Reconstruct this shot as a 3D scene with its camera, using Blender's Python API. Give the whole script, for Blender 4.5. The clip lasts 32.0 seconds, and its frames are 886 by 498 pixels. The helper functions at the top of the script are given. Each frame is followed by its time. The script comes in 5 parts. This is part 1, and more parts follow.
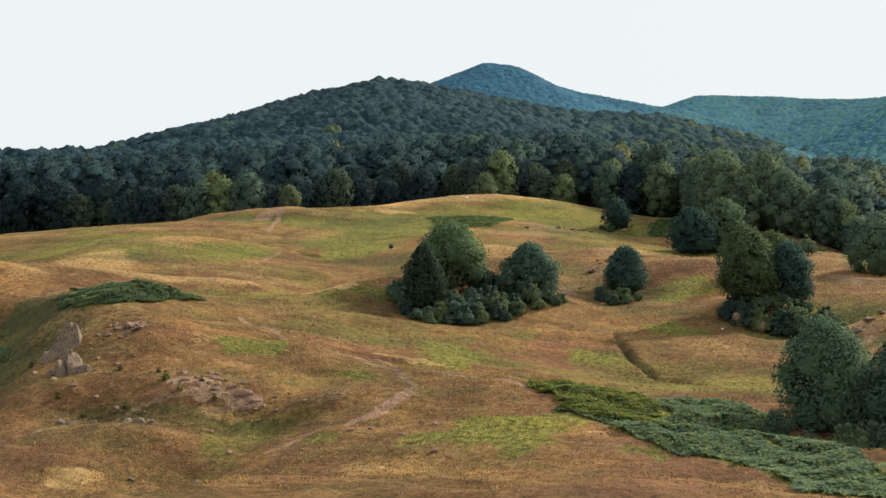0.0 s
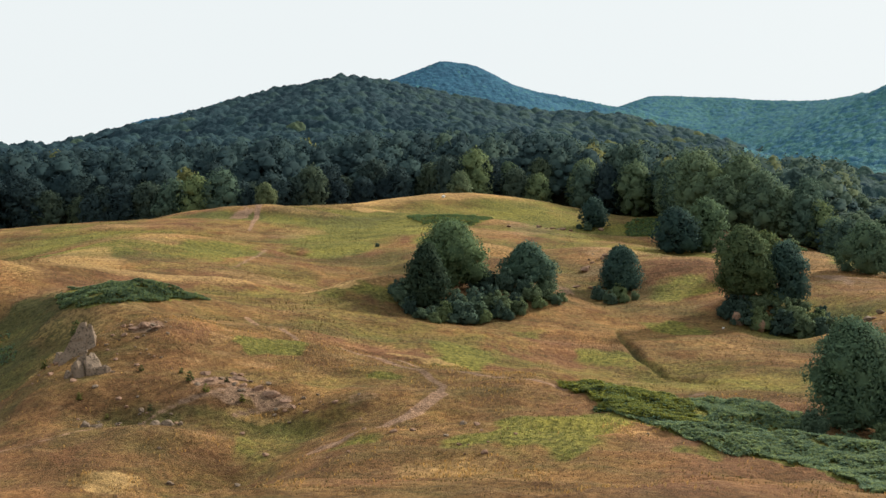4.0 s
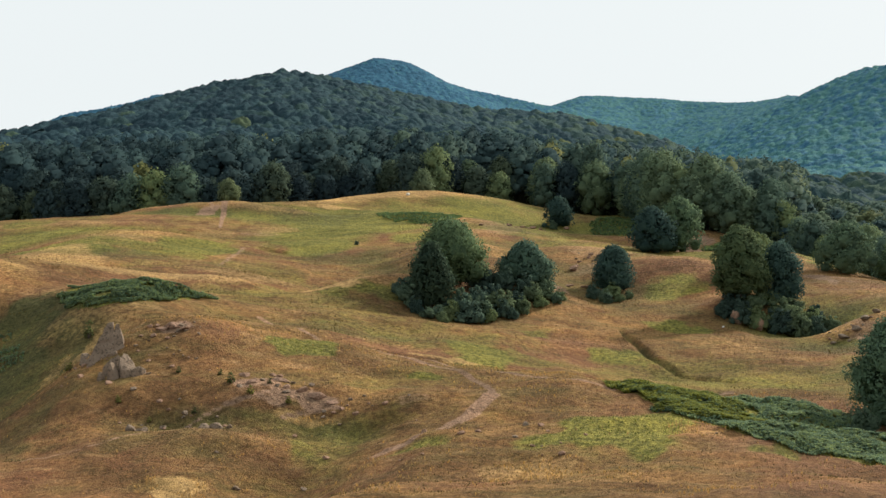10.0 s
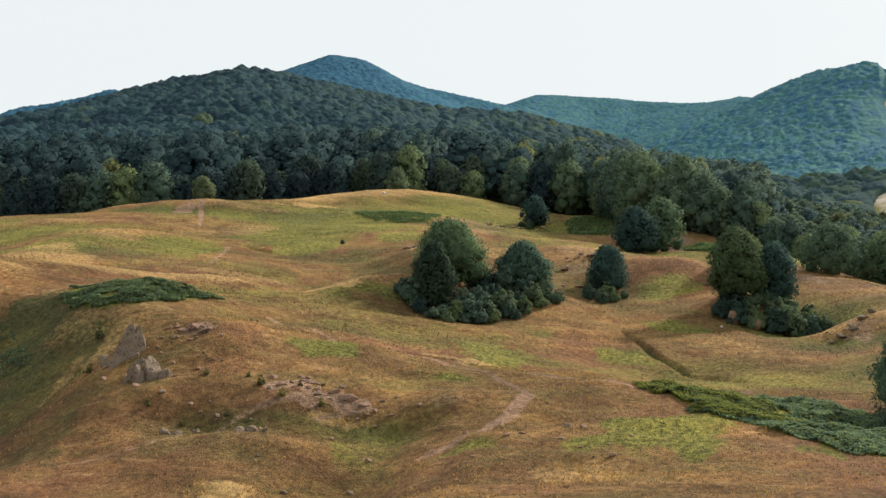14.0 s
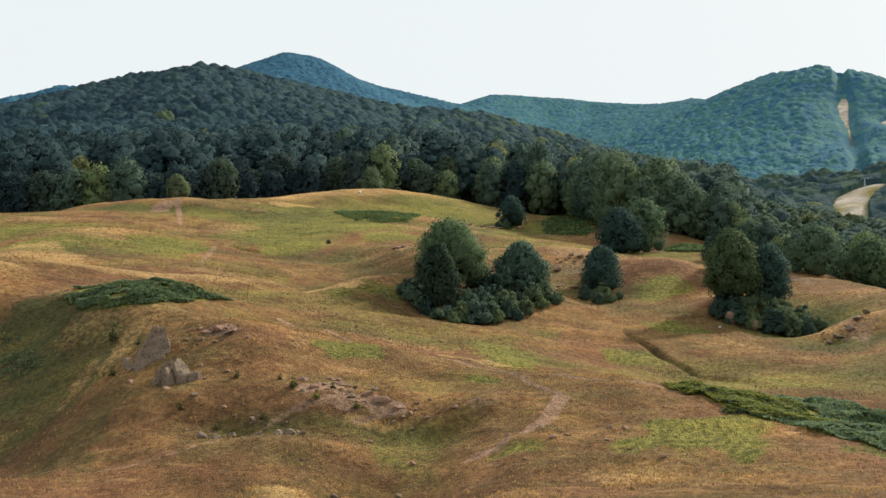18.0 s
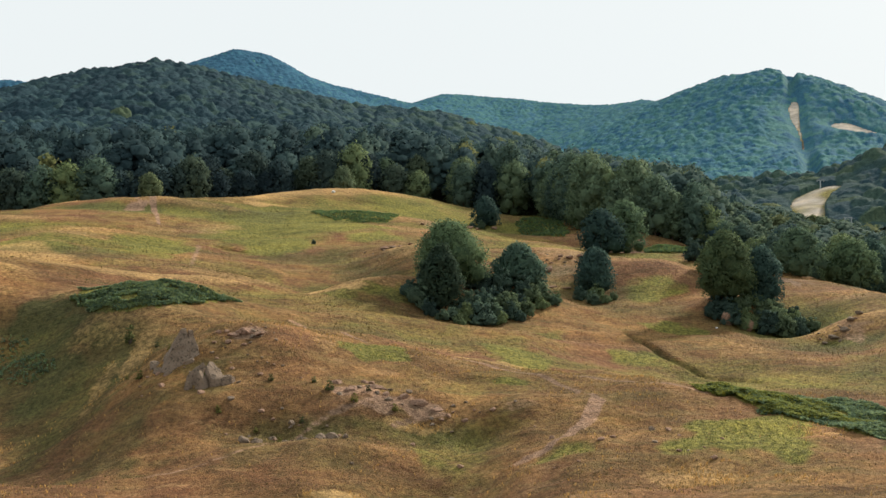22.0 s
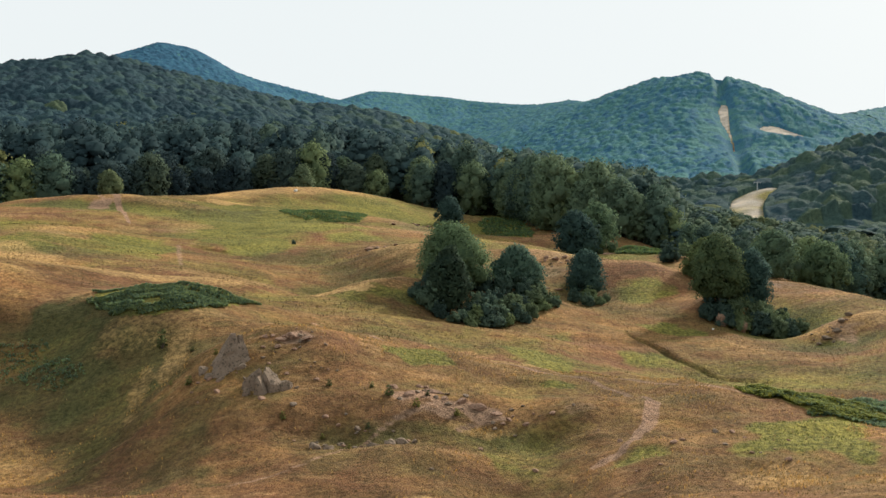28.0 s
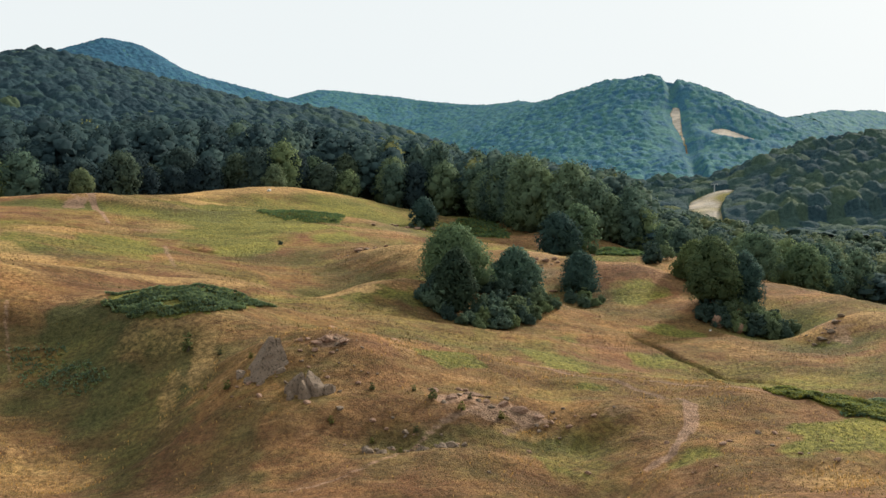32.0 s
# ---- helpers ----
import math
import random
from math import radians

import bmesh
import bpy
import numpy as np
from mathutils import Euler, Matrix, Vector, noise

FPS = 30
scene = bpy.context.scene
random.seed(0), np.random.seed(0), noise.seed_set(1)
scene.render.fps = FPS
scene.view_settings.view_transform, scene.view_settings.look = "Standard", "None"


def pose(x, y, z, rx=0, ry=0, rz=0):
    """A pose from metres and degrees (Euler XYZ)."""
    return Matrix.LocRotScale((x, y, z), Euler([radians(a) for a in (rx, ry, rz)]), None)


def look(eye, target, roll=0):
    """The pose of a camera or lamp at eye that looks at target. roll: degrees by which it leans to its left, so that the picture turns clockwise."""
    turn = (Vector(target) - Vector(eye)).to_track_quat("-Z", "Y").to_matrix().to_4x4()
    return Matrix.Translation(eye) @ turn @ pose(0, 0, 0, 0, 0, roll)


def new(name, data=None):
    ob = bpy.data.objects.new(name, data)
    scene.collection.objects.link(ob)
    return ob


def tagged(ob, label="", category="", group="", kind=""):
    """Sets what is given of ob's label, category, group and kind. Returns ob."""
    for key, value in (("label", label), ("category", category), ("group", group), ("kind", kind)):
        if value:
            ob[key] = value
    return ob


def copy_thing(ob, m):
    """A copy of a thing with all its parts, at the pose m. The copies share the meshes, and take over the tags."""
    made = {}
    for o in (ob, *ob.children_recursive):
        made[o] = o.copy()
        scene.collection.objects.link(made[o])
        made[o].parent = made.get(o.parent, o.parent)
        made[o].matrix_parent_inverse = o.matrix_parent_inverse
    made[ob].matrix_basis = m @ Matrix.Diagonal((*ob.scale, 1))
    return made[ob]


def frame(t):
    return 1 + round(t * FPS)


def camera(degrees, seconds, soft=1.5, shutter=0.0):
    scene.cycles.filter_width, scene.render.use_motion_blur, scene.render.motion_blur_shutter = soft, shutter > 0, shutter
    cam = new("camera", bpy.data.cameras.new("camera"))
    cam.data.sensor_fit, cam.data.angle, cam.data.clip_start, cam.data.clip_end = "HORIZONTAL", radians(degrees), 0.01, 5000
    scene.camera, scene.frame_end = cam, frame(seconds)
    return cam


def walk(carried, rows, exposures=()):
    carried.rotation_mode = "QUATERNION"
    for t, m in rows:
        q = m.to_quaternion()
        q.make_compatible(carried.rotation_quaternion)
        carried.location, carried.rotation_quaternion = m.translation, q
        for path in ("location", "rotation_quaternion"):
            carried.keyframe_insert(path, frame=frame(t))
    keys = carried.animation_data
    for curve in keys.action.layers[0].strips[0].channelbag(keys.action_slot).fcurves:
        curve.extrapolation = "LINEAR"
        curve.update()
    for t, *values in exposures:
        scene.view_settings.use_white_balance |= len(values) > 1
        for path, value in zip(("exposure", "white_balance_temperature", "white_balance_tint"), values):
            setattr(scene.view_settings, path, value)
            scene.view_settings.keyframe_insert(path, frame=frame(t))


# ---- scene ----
cam = camera(46.75, 32.0)
# seconds, east, north, height, pitch, heading
FLIGHT = (
    (0, 34.15, 1.55, 18.98, 3.561, 10.947), (2, 30.02, 1.21, 19.10, 3.505, 9.672), (4, 26.01, 0.93, 19.16, 3.464, 8.340),
    (6, 21.90, 0.65, 19.22, 3.411, 7.033), (8, 17.71, 0.48, 19.34, 3.364, 5.695), (10, 13.62, 0.27, 19.46, 3.308, 4.381),
    (12, 9.46, 0.15, 19.60, 3.245, 3.035), (14, 5.29, 0.04, 19.81, 3.191, 1.694), (16, 1.06, -0.02, 19.97, 3.155, 0.339),
    (18, -3.17, 0.13, 20.11, 3.132, -1.005), (20, -7.77, 0.27, 20.33, 3.087, -2.450), (22, -12.21, 0.45, 20.48, 3.077, -3.910),
    (24, -16.81, 0.76, 20.80, 3.076, -5.361), (26, -21.34, 1.02, 21.01, 3.009, -6.753), (28, -26.12, 1.47, 21.21, 2.945, -8.229),
    (30, -31.01, 2.14, 21.41, 2.927, -9.758), (32, -35.98, 2.91, 21.60, 2.917, -11.278))
walk(cam, [(t, pose(x, y, z, 90 + p, 0, h)) for t, x, y, z, p, h in FLIGHT])

# ---- light: bright haze, a veiled sun ----
SUN_EL, SUN_AZ = 33.0, 50.0      # degrees above the horizon; clockwise from north
world = bpy.data.worlds.new("hazy_sky")
scene.world = world
world.use_nodes = True
wn, wl = world.node_tree.nodes, world.node_tree.links
wn.clear()
sky = wn.new("ShaderNodeTexSky")
sky.sky_type, sky.sun_disc = "NISHITA", False
sky.sun_elevation, sky.sun_rotation = radians(SUN_EL), radians(SUN_AZ)
sky.dust_density, sky.air_density = 6.0, 1.0
veil = wn.new("ShaderNodeRGB")
veil.outputs[0].default_value = (0.90, 0.955, 0.965, 1)
dim = wn.new("ShaderNodeMix")
dim.data_type, dim.blend_type = "RGBA", "MULTIPLY"
dim.inputs["Factor"].default_value = 1.0
dim.inputs["B"].default_value = (0.06, 0.06, 0.06, 1)
blend = wn.new("ShaderNodeMix")
blend.data_type = "RGBA"
blend.inputs["Factor"].default_value = 0.93
back = wn.new("ShaderNodeBackground")
wout = wn.new("ShaderNodeOutputWorld")
wl.new(sky.outputs[0], dim.inputs["A"])
wl.new(dim.outputs["Result"], blend.inputs["A"])
wl.new(veil.outputs[0], blend.inputs["B"])
wl.new(blend.outputs["Result"], back.inputs["Color"])
wl.new(back.outputs[0], wout.inputs[0])
sun = new("sun", bpy.data.lights.new("sun", "SUN"))
sun.data.energy, sun.data.angle, sun.data.color = 6.0, radians(6), (1.0, 0.90, 0.76)
sa, se = radians(SUN_AZ), radians(SUN_EL)
sun.matrix_world = look((math.sin(sa) * math.cos(se) * 50, math.cos(sa) * math.cos(se) * 50, math.sin(se) * 50), (0, 0, 0))


# ---- materials ----
class Mat:
    """A small builder of node materials."""

    def __init__(self, name, rough=0.9, spec=0.2):
        self.mat = bpy.data.materials.new(name)
        self.mat.use_nodes = True
        self.n, self.l = self.mat.node_tree.nodes, self.mat.node_tree.links
        self.bsdf = self.n["Principled BSDF"]
        self.bsdf.inputs["Roughness"].default_value = rough
        self.bsdf.inputs["Specular IOR Level"].default_value = spec
        self.pos = self.n.new("ShaderNodeNewGeometry").outputs["Position"]

    def noise(self, scale, detail=4.0, rough=0.6, stretch=None):
        node = self.n.new("ShaderNodeTexNoise")
        node.inputs["Scale"].default_value, node.inputs["Detail"].default_value, node.inputs["Roughness"].default_value = scale, detail, rough
        if stretch:
            mp = self.n.new("ShaderNodeMapping")
            mp.inputs["Scale"].default_value = stretch
            self.l.new(self.pos, mp.inputs["Vector"])
            self.l.new(mp.outputs[0], node.inputs["Vector"])
        else:
            self.l.new(self.pos, node.inputs["Vector"])
        return node.outputs["Fac"]

    def ramp(self, fac, *stops):
        node = self.n.new("ShaderNodeValToRGB")
        els = node.color_ramp.elements
        while len(els) < len(stops):
            els.new(0.5)
        for e, (p, c) in zip(els, stops):
            e.position, e.color = p, (*c, 1) if len(c) == 3 else c
        self.l.new(fac, node.inputs["Fac"])
        return node.outputs["Color"]

    def math(self, op, a, b=None, clamp=False):
        node = self.n.new("ShaderNodeMath")
        node.operation, node.use_clamp = op, clamp
        for k, x in enumerate((a, b)):
            if x is None:
                continue
            if isinstance(x, (int, float)):
                node.inputs[k].default_value = x
            else:
                self.l.new(x, node.inputs[k])
        return node.outputs[0]

    def mix(self, fac, a, b, mode="MIX"):
        node = self.n.new("ShaderNodeMix")
        node.data_type, node.blend_type = "RGBA", mode
        for key, x in (("Factor", fac), ("A", a), ("B", b)):
            if isinstance(x, tuple):
                node.inputs[key].default_value = (*x, 1)
            elif isinstance(x, (int, float)):
                node.inputs[key].default_value = x
            else:
                self.l.new(x, node.inputs[key])
        return node.outputs["Result"]

    def attr(self, name):
        node = self.n.new("ShaderNodeAttribute")
        node.attribute_name = name
        return node.outputs["Fac"]

    def random(self):
        return self.n.new("ShaderNodeObjectInfo").outputs["Random"]

    def island(self):
        return self.n.new("ShaderNodeNewGeometry").outputs["Random Per Island"]

    def bump(self, height, strength=0.5, dist=0.1):
        node = self.n.new("ShaderNodeBump")
        node.inputs["Strength"].default_value, node.inputs["Distance"].default_value = strength, dist
        self.l.new(height, node.inputs["Height"])
        self.l.new(node.outputs[0], self.bsdf.inputs["Normal"])

    def done(self, colour):
        if isinstance(colour, tuple):
            self.bsdf.inputs["Base Color"].default_value = (*colour, 1)
        else:
            self.l.new(colour, self.bsdf.inputs["Base Color"])
        return self.mat


def foliage(name, dark, mid, tip, gold=0.0, per_tree=True, bumps=0.0, mottle=0.5, thin=0.3):
    """Leaves: every tree its own tone, every clump a little different, some light coming through."""
    m = Mat(name, 0.9, 0.04)
    tone = m.attr("tone") if per_tree else m.random()
    clump = m.island()
    c = m.mix(m.ramp(m.noise(0.4, 5.0, 0.7), (0.36, (0, 0, 0)), (0.62, (1, 1, 1))), dark, mid)
    c = m.mix(m.math("MULTIPLY", clump, mottle), c, tip)
    c = m.mix(1.0, c, m.ramp(tone, (0.0, (0.50, 0.55, 0.62)), (0.4, (0.90, 0.95, 0.96)), (0.8, (1.55, 1.36, 0.84)), (1.0, (2.6, 1.7, 0.7)) if gold else (1.0, (1.25, 1.15, 0.9))), "MULTIPLY")
    if bumps:
        m.bump(m.noise(bumps, 5.0, 0.75), 0.55, 0.6 / bumps)
    m.done(c)
    through_leaf, both = m.n.new("ShaderNodeBsdfTranslucent"), m.n.new("ShaderNodeMixShader")
    m.l.new(c, through_leaf.inputs["Color"])
    both.inputs[0].default_value = thin
    m.l.new(m.bsdf.outputs[0], both.inputs[1])
    m.l.new(through_leaf.outputs[0], both.inputs[2])
    m.l.new(both.outputs[0], m.n["Material Output"].inputs["Surface"])
    return m.mat


LEAF = foliage("beech_leaves", (0.037, 0.072, 0.070), (0.071, 0.126, 0.106), (0.143, 0.220, 0.146), per_tree=False)
# Lighter copy of the rim leaves: brighter light on the right put into colour.
RIM_LEAF_LIT = foliage("rim_leaves_lit", (0.062, 0.103, 0.084), (0.104, 0.160, 0.119), (0.179, 0.245, 0.155), per_tree=False, mottle=0.4)
SHRUB = foliage("shrub_leaves", (0.047, 0.078, 0.067), (0.084, 0.131, 0.099), (0.152, 0.210, 0.138), per_tree=False)
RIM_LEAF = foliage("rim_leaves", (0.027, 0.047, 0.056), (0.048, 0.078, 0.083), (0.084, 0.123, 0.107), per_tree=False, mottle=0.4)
# The wood colours below turn bluer with distance, standing in for haze.
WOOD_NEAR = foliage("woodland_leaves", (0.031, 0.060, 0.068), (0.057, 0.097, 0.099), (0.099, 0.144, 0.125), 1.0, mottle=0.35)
# Hillside leaves: part of the blue is haze mixed into the colour.
HAZED_WOOD_MID = foliage("hazed_hill_leaves", (0.018, 0.041, 0.054), (0.042, 0.078, 0.090), (0.051, 0.083, 0.092), 1.0, mottle=0.2, bumps=0.45, thin=0.1)
# Far leaves: the strong blue is aerial haze painted into the base colour.
HAZED_WOOD_FAR = foliage("hazed_mountain_leaves", (0.031, 0.097, 0.159), (0.056, 0.158, 0.235), (0.069, 0.169, 0.238), mottle=0.15, bumps=0.30, thin=0.1)


def plain(name, a, b, scale, rough=0.9, bump=0.4, c=None):
    m = Mat(name, rough)
    col = m.mix(m.noise(scale, 5.0), a, b)
    if c:
        col = m.mix(m.ramp(m.noise(scale * 5, 3.0), (0.52, (0, 0, 0)), (0.66, (1, 1, 1))), col, c)
    m.bump(m.noise(scale * 4, 6.0, 0.7), bump, 0.15)
    return m.done(col)


BARK = plain("grey_bark", (0.05, 0.042, 0.034), (0.12, 0.10, 0.08), 3.0)
ROCK = plain("weathered_limestone", (0.120, 0.088, 0.064), (0.285, 0.215, 0.158), 0.9, 0.95, 1.0, (0.075, 0.06, 0.042))
PINK_ROCK = plain("reddish_rock", (0.19, 0.115, 0.078), (0.34, 0.215, 0.15), 0.8, 0.95, 1.0, (0.115, 0.072, 0.048))
STEEL = plain("galvanised_steel", (0.30, 0.33, 0.34), (0.42, 0.45, 0.46), 1.5, 0.5, 0.1)
WHITE_STONE = plain("white_stone", (0.6, 0.6, 0.58), (0.75, 0.74, 0.71), 2.0)


def ground_material():
    m = Mat("meadow_ground", 0.95, 0.1)
    big, mid, fine = m.noise(0.035, 5.0), m.noise(0.221, 5.060, 0.737), m.noise(1.6, 5.0, 0.75)
    streak = m.noise(0.35, 4.0, 0.7, (0.352, 1.012, 1.700))
    dry = m.mix(m.ramp(mid, (0.34, (0, 0, 0)), (0.66, (1, 1, 1))), (0.151, 0.079, 0.034), (0.331, 0.194, 0.079))
    dry = m.mix(m.ramp(streak, (0.48, (0, 0, 0)), (0.66, (0.8, 0.8, 0.8))), dry, (0.166, 0.127, 0.048))
    dry = m.mix(m.ramp(big, (0.47, (0, 0, 0)), (0.62, (0.65, 0.65, 0.65))), dry, (0.201, 0.093, 0.054))
    dry = m.mix(m.ramp(m.noise(0.7, 4.0, 0.7, (0.251, 1.012, 1.133)), (0.55, (0, 0, 0)), (0.72, (0.6, 0.6, 0.6))), dry, (0.402, 0.259, 0.130))
    fresh = m.mix(m.ramp(fine, (0.35, (0, 0, 0)), (0.7, (1, 1, 1))), (0.125, 0.124, 0.032), (0.265, 0.240, 0.060))
    g = m.math("ADD", m.attr("green"), m.math("MULTIPLY", m.math("SUBTRACT", mid, 0.5), 0.7))
    col = m.mix(m.ramp(g, (0.30, (0, 0, 0)), (0.66, (1, 1, 1))), dry, fresh)
    # Dim mask: olive grass, with shade of hollows and cuts painted in.
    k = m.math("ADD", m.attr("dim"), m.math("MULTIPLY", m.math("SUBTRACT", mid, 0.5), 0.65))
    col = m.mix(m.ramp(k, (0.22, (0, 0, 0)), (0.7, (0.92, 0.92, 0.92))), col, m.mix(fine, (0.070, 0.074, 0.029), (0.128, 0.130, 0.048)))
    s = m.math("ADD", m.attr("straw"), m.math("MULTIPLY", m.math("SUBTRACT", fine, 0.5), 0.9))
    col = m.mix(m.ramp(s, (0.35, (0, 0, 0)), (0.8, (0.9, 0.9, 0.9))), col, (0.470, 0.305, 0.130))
    e = m.math("ADD", m.attr("bare"), m.math("MULTIPLY", m.math("SUBTRACT", fine, 0.5), 0.8))
    soil = m.mix(fine, (0.205, 0.118, 0.075), (0.410, 0.270, 0.185))
    col = m.mix(m.ramp(e, (0.35, (0, 0, 0)), (0.7, (1, 1, 1))), col, soil)
    col = m.mix(1.0, col, m.ramp(m.math('ADD', m.math('MULTIPLY', fine, 0.55), m.math('MULTIPLY', m.noise(5.5, 4.0, 0.85), 0.45)), (0.39, (0.46, 0.46, 0.46)), (0.5, (0.96, 0.96, 0.96)), (0.60, (1.42, 1.40, 1.33))), "MULTIPLY")
    col = m.mix(m.ramp(m.attr("chalk"), (0.3, (0, 0, 0)), (0.7, (1, 1, 1))), col, m.mix(mid, (0.38, 0.33, 0.27), (0.55, 0.49, 0.42)))
    patchy = m.ramp(m.noise(0.09, 6.0, 0.68, (0.55, 1.0, 1.0)), (0.36, (0.60, 0.62, 0.60)), (0.5, (0.95, 0.95, 0.95)), (0.64, (1.30, 1.24, 1.12)))
    col = m.mix(1.0, col, patchy, "MULTIPLY")
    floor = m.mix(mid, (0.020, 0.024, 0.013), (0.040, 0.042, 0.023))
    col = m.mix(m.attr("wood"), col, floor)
    m.bump(m.math("ADD", m.math("ADD", fine, m.noise(1.1, 4.0, 0.7, (0.22, 1.0, 1.0))), m.math("MULTIPLY", m.noise(6.0, 3.0, 0.7), 0.7)), 0.9, 0.5)
    return m.done(col)


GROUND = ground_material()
GRASS_DRY = foliage("dry_grass", (0.306, 0.189, 0.083), (0.432, 0.279, 0.124), (0.558, 0.387, 0.186), per_tree=True)
FERN = foliage("bracken", (0.125, 0.182, 0.125), (0.190, 0.270, 0.172), (0.295, 0.383, 0.220), per_tree=True, thin=0.45)
FERN_DARK = foliage("dark_bracken", (0.101, 0.159, 0.090), (0.158, 0.236, 0.121), (0.245, 0.339, 0.162), per_tree=True, thin=0.4)
FERN_DRY = foliage("yellowing_bracken", (0.130, 0.150, 0.041), (0.190, 0.220, 0.062), (0.280, 0.300, 0.083), per_tree=True)


# ---- the lie of the land ----
_table = np.random.RandomState(7).rand(256, 256)


def vnoise(x, y):
    xi, yi = np.floor(x).astype(int), np.floor(y).astype(int)
    fx, fy = x - xi, y - yi
    fx, fy = fx * fx * (3 - 2 * fx), fy * fy * (3 - 2 * fy)
    a, b = _table[xi & 255, yi & 255], _table[(xi + 1) & 255, yi & 255]
    c, d = _table[xi & 255, (yi + 1) & 255], _table[(xi + 1) & 255, (yi + 1) & 255]
    return (a * (1 - fx) + b * fx) * (1 - fy) + (c * (1 - fx) + d * fx) * fy - 0.5


def fbm(x, y, size, octaves=3):
    return sum(vnoise(x / size * 2 ** k + 13.7 * k, y / size * 2 ** k - 7.1 * k) / 2 ** k for k in range(octaves))


HILLS, RIDGES = [], []


def hill(name, x, y, rx, ry, h, rot=0):
    HILLS.append((x, y, rx, ry, h, rot))


def ridge(name, crest, slope):
    RIDGES.append((np.array(crest, float), slope))


ridge("wooded_hill", [(-301, 492, 91), (-312, 592, 110), (-301, 791, 151), (-281, 893, 198), (-256, 947, 225), (-214, 976, 239), (-185, 991, 238), (-105, 1021, 225), (-31, 1026, 211), (48, 1007, 199), (95, 976, 181), (134, 926, 155), (158, 720, 97), (150, 590, 72)], 0.40)
ridge("wooded_foot", [(-290, 600, 100), (-180, 640, 118), (-60, 640, 118), (30, 600, 86)], 0.23)
ridge("pointed_mountain", [(-820, 3042, 622), (-562, 2971, 691), (-473, 2932, 715), (-404, 2906, 730), (-348, 2913, 722), (-235, 2925, 668), (-105, 2932, 633), (137, 2877, 573), (322, 2681, 466)], 0.52)
ridge("blue_ridge", [(-802, 1850, 376), (-760, 1886, 392), (-689, 1952, 426), (-621, 1975, 430), (-454, 2020, 386)], 0.5)
ridge("saddle", [(29, 3240, 590), (153, 3200, 646), (203, 3143, 656), (290, 3137, 656), (448, 3027, 620), (574, 2822, 564), (675, 2610, 535), (499, 1703, 357)], 0.42)
ridge("lift_mountain", [(499, 1703, 357), (438, 1401, 313), (420, 1216, 286), (438, 1132, 275), (452, 1101, 266), (473, 1110, 250), (529, 1140, 244), (607, 1200, 243), (722, 1300, 268), (926, 1525, 321), (1073, 1644, 352)], 0.5)
ridge("spur", [(420, 1120, 252), (374, 1042, 200), (298, 954, 150), (181, 746, 101)], 0.34)
ridge("front_ridge", [(700, 640, 150), (397, 646, 124), (363, 646, 116), (320, 630, 101), (268, 606, 88), (240, 574, 74)], 0.44)
hill("terrace_lip", -20.6, 280.0, 50.0, 9.0, 0.8, 1)
hill("terrace_dip", -43.4, 297.6, 55.6, 8.8, -2.4, -15)
hill("spur_edge", -14.7, 167.9, 13.9, 4.4, -0.5, 1)
hill("left_swell_lip", -51.1, 171.5, 24.4, 6.3, 4.1, 27)
hill("crag_knoll", -30.3, 113.0, 5.9, 5.1, -0.7, -0)
hill("bracken_mound", 71.6, 283.8, 7.1, 6.1, 4.2, 0)
hill("left_terrace_lip", -105.8, 268.1, 29.9, 6.8, 1.5, 1)
# Ground lowered to clear the camera's sight line to the lift trail.
hill("lift_dip", 178.0, 440.0, 34.0, 60.0, -11.0, 0)
hill("meadow_crest", -24.9, 370.2, 39.8, 16.0, 13.7, 22)
hill("crest_left", -91.5, 331.6, 33.7, 12.0, 7.2, 16)
hill("crest_shoulder", 27.7, 329.3, 18.9, 15.0, -7.0, -3)
hill("crest_far_left", -129.9, 344.4, 67.5, 41.5, -5.4, 11)
hill("dale_behind_crest", 75.2, 360.8, 130.4, 54.3, 11.1, 21)
hill("green_terrace", -30.9, 299.7, 71.8, 19.1, 4.7, -5)
hill("left_terrace", -113.6, 281.1, 56.6, 33.0, 6.2, 7)
hill("pit_hollow", -42.9, 251.0, 47.9, 15.9, 6.0, 11)
hill("left_swell", -56.7, 222.8, 18.8, 41.8, -6.6, -9)
hill("mid_swell", -66.0, 211.5, 28.1, 24.1, 14.3, -4)
hill("cluster_shelf", 5.8, 207.2, 8.2, 22.7, 7.3, 23)
hill("spur", -14.6, 174.6, 13.5, 8.1, 9.7, 15)
hill("spur_root", -23.4, 183.5, 8.3, 11.6, -6.9, 1)
hill("fern_patch_knoll", -56.9, 151.5, 27.6, 6.5, 8.0, 3)
hill("fern_knoll_left", -83.7, 167.5, 32.6, 18.4, 10.6, -3)
hill("right_knoll", 49.3, 204.9, 11.0, 13.7, 6.3, -1)
hill("right_bank", 23.8, 230.5, 23.8, 12.5, 6.7, 12)
hill("right_dale", 78.8, 233.1, 14.1, 61.7, 5.7, -0)
hill("far_right", 70.9, 292.1, 52.1, 36.9, 9.9, -2)
hill("redbank", 55.7, 290.4, 37.4, 11.9, -8.9, -9)
hill("rock_hill", -31.6, 113.1, 9.0, 12.1, 10.4, -23)
hill("rock_hill_brow", -11.4, 118.5, 16.1, 16.9, 5.4, -2)
hill("path_hill", 8.0, 104.9, 20.5, 12.5, -3.8, -5)
hill("fern_mound", 18.0, 104.2, 13.2, 14.5, 3.7, -0)
hill("hollow_of_ditch", 33.2, 145.6, 27.2, 11.7, -8.5, -21)
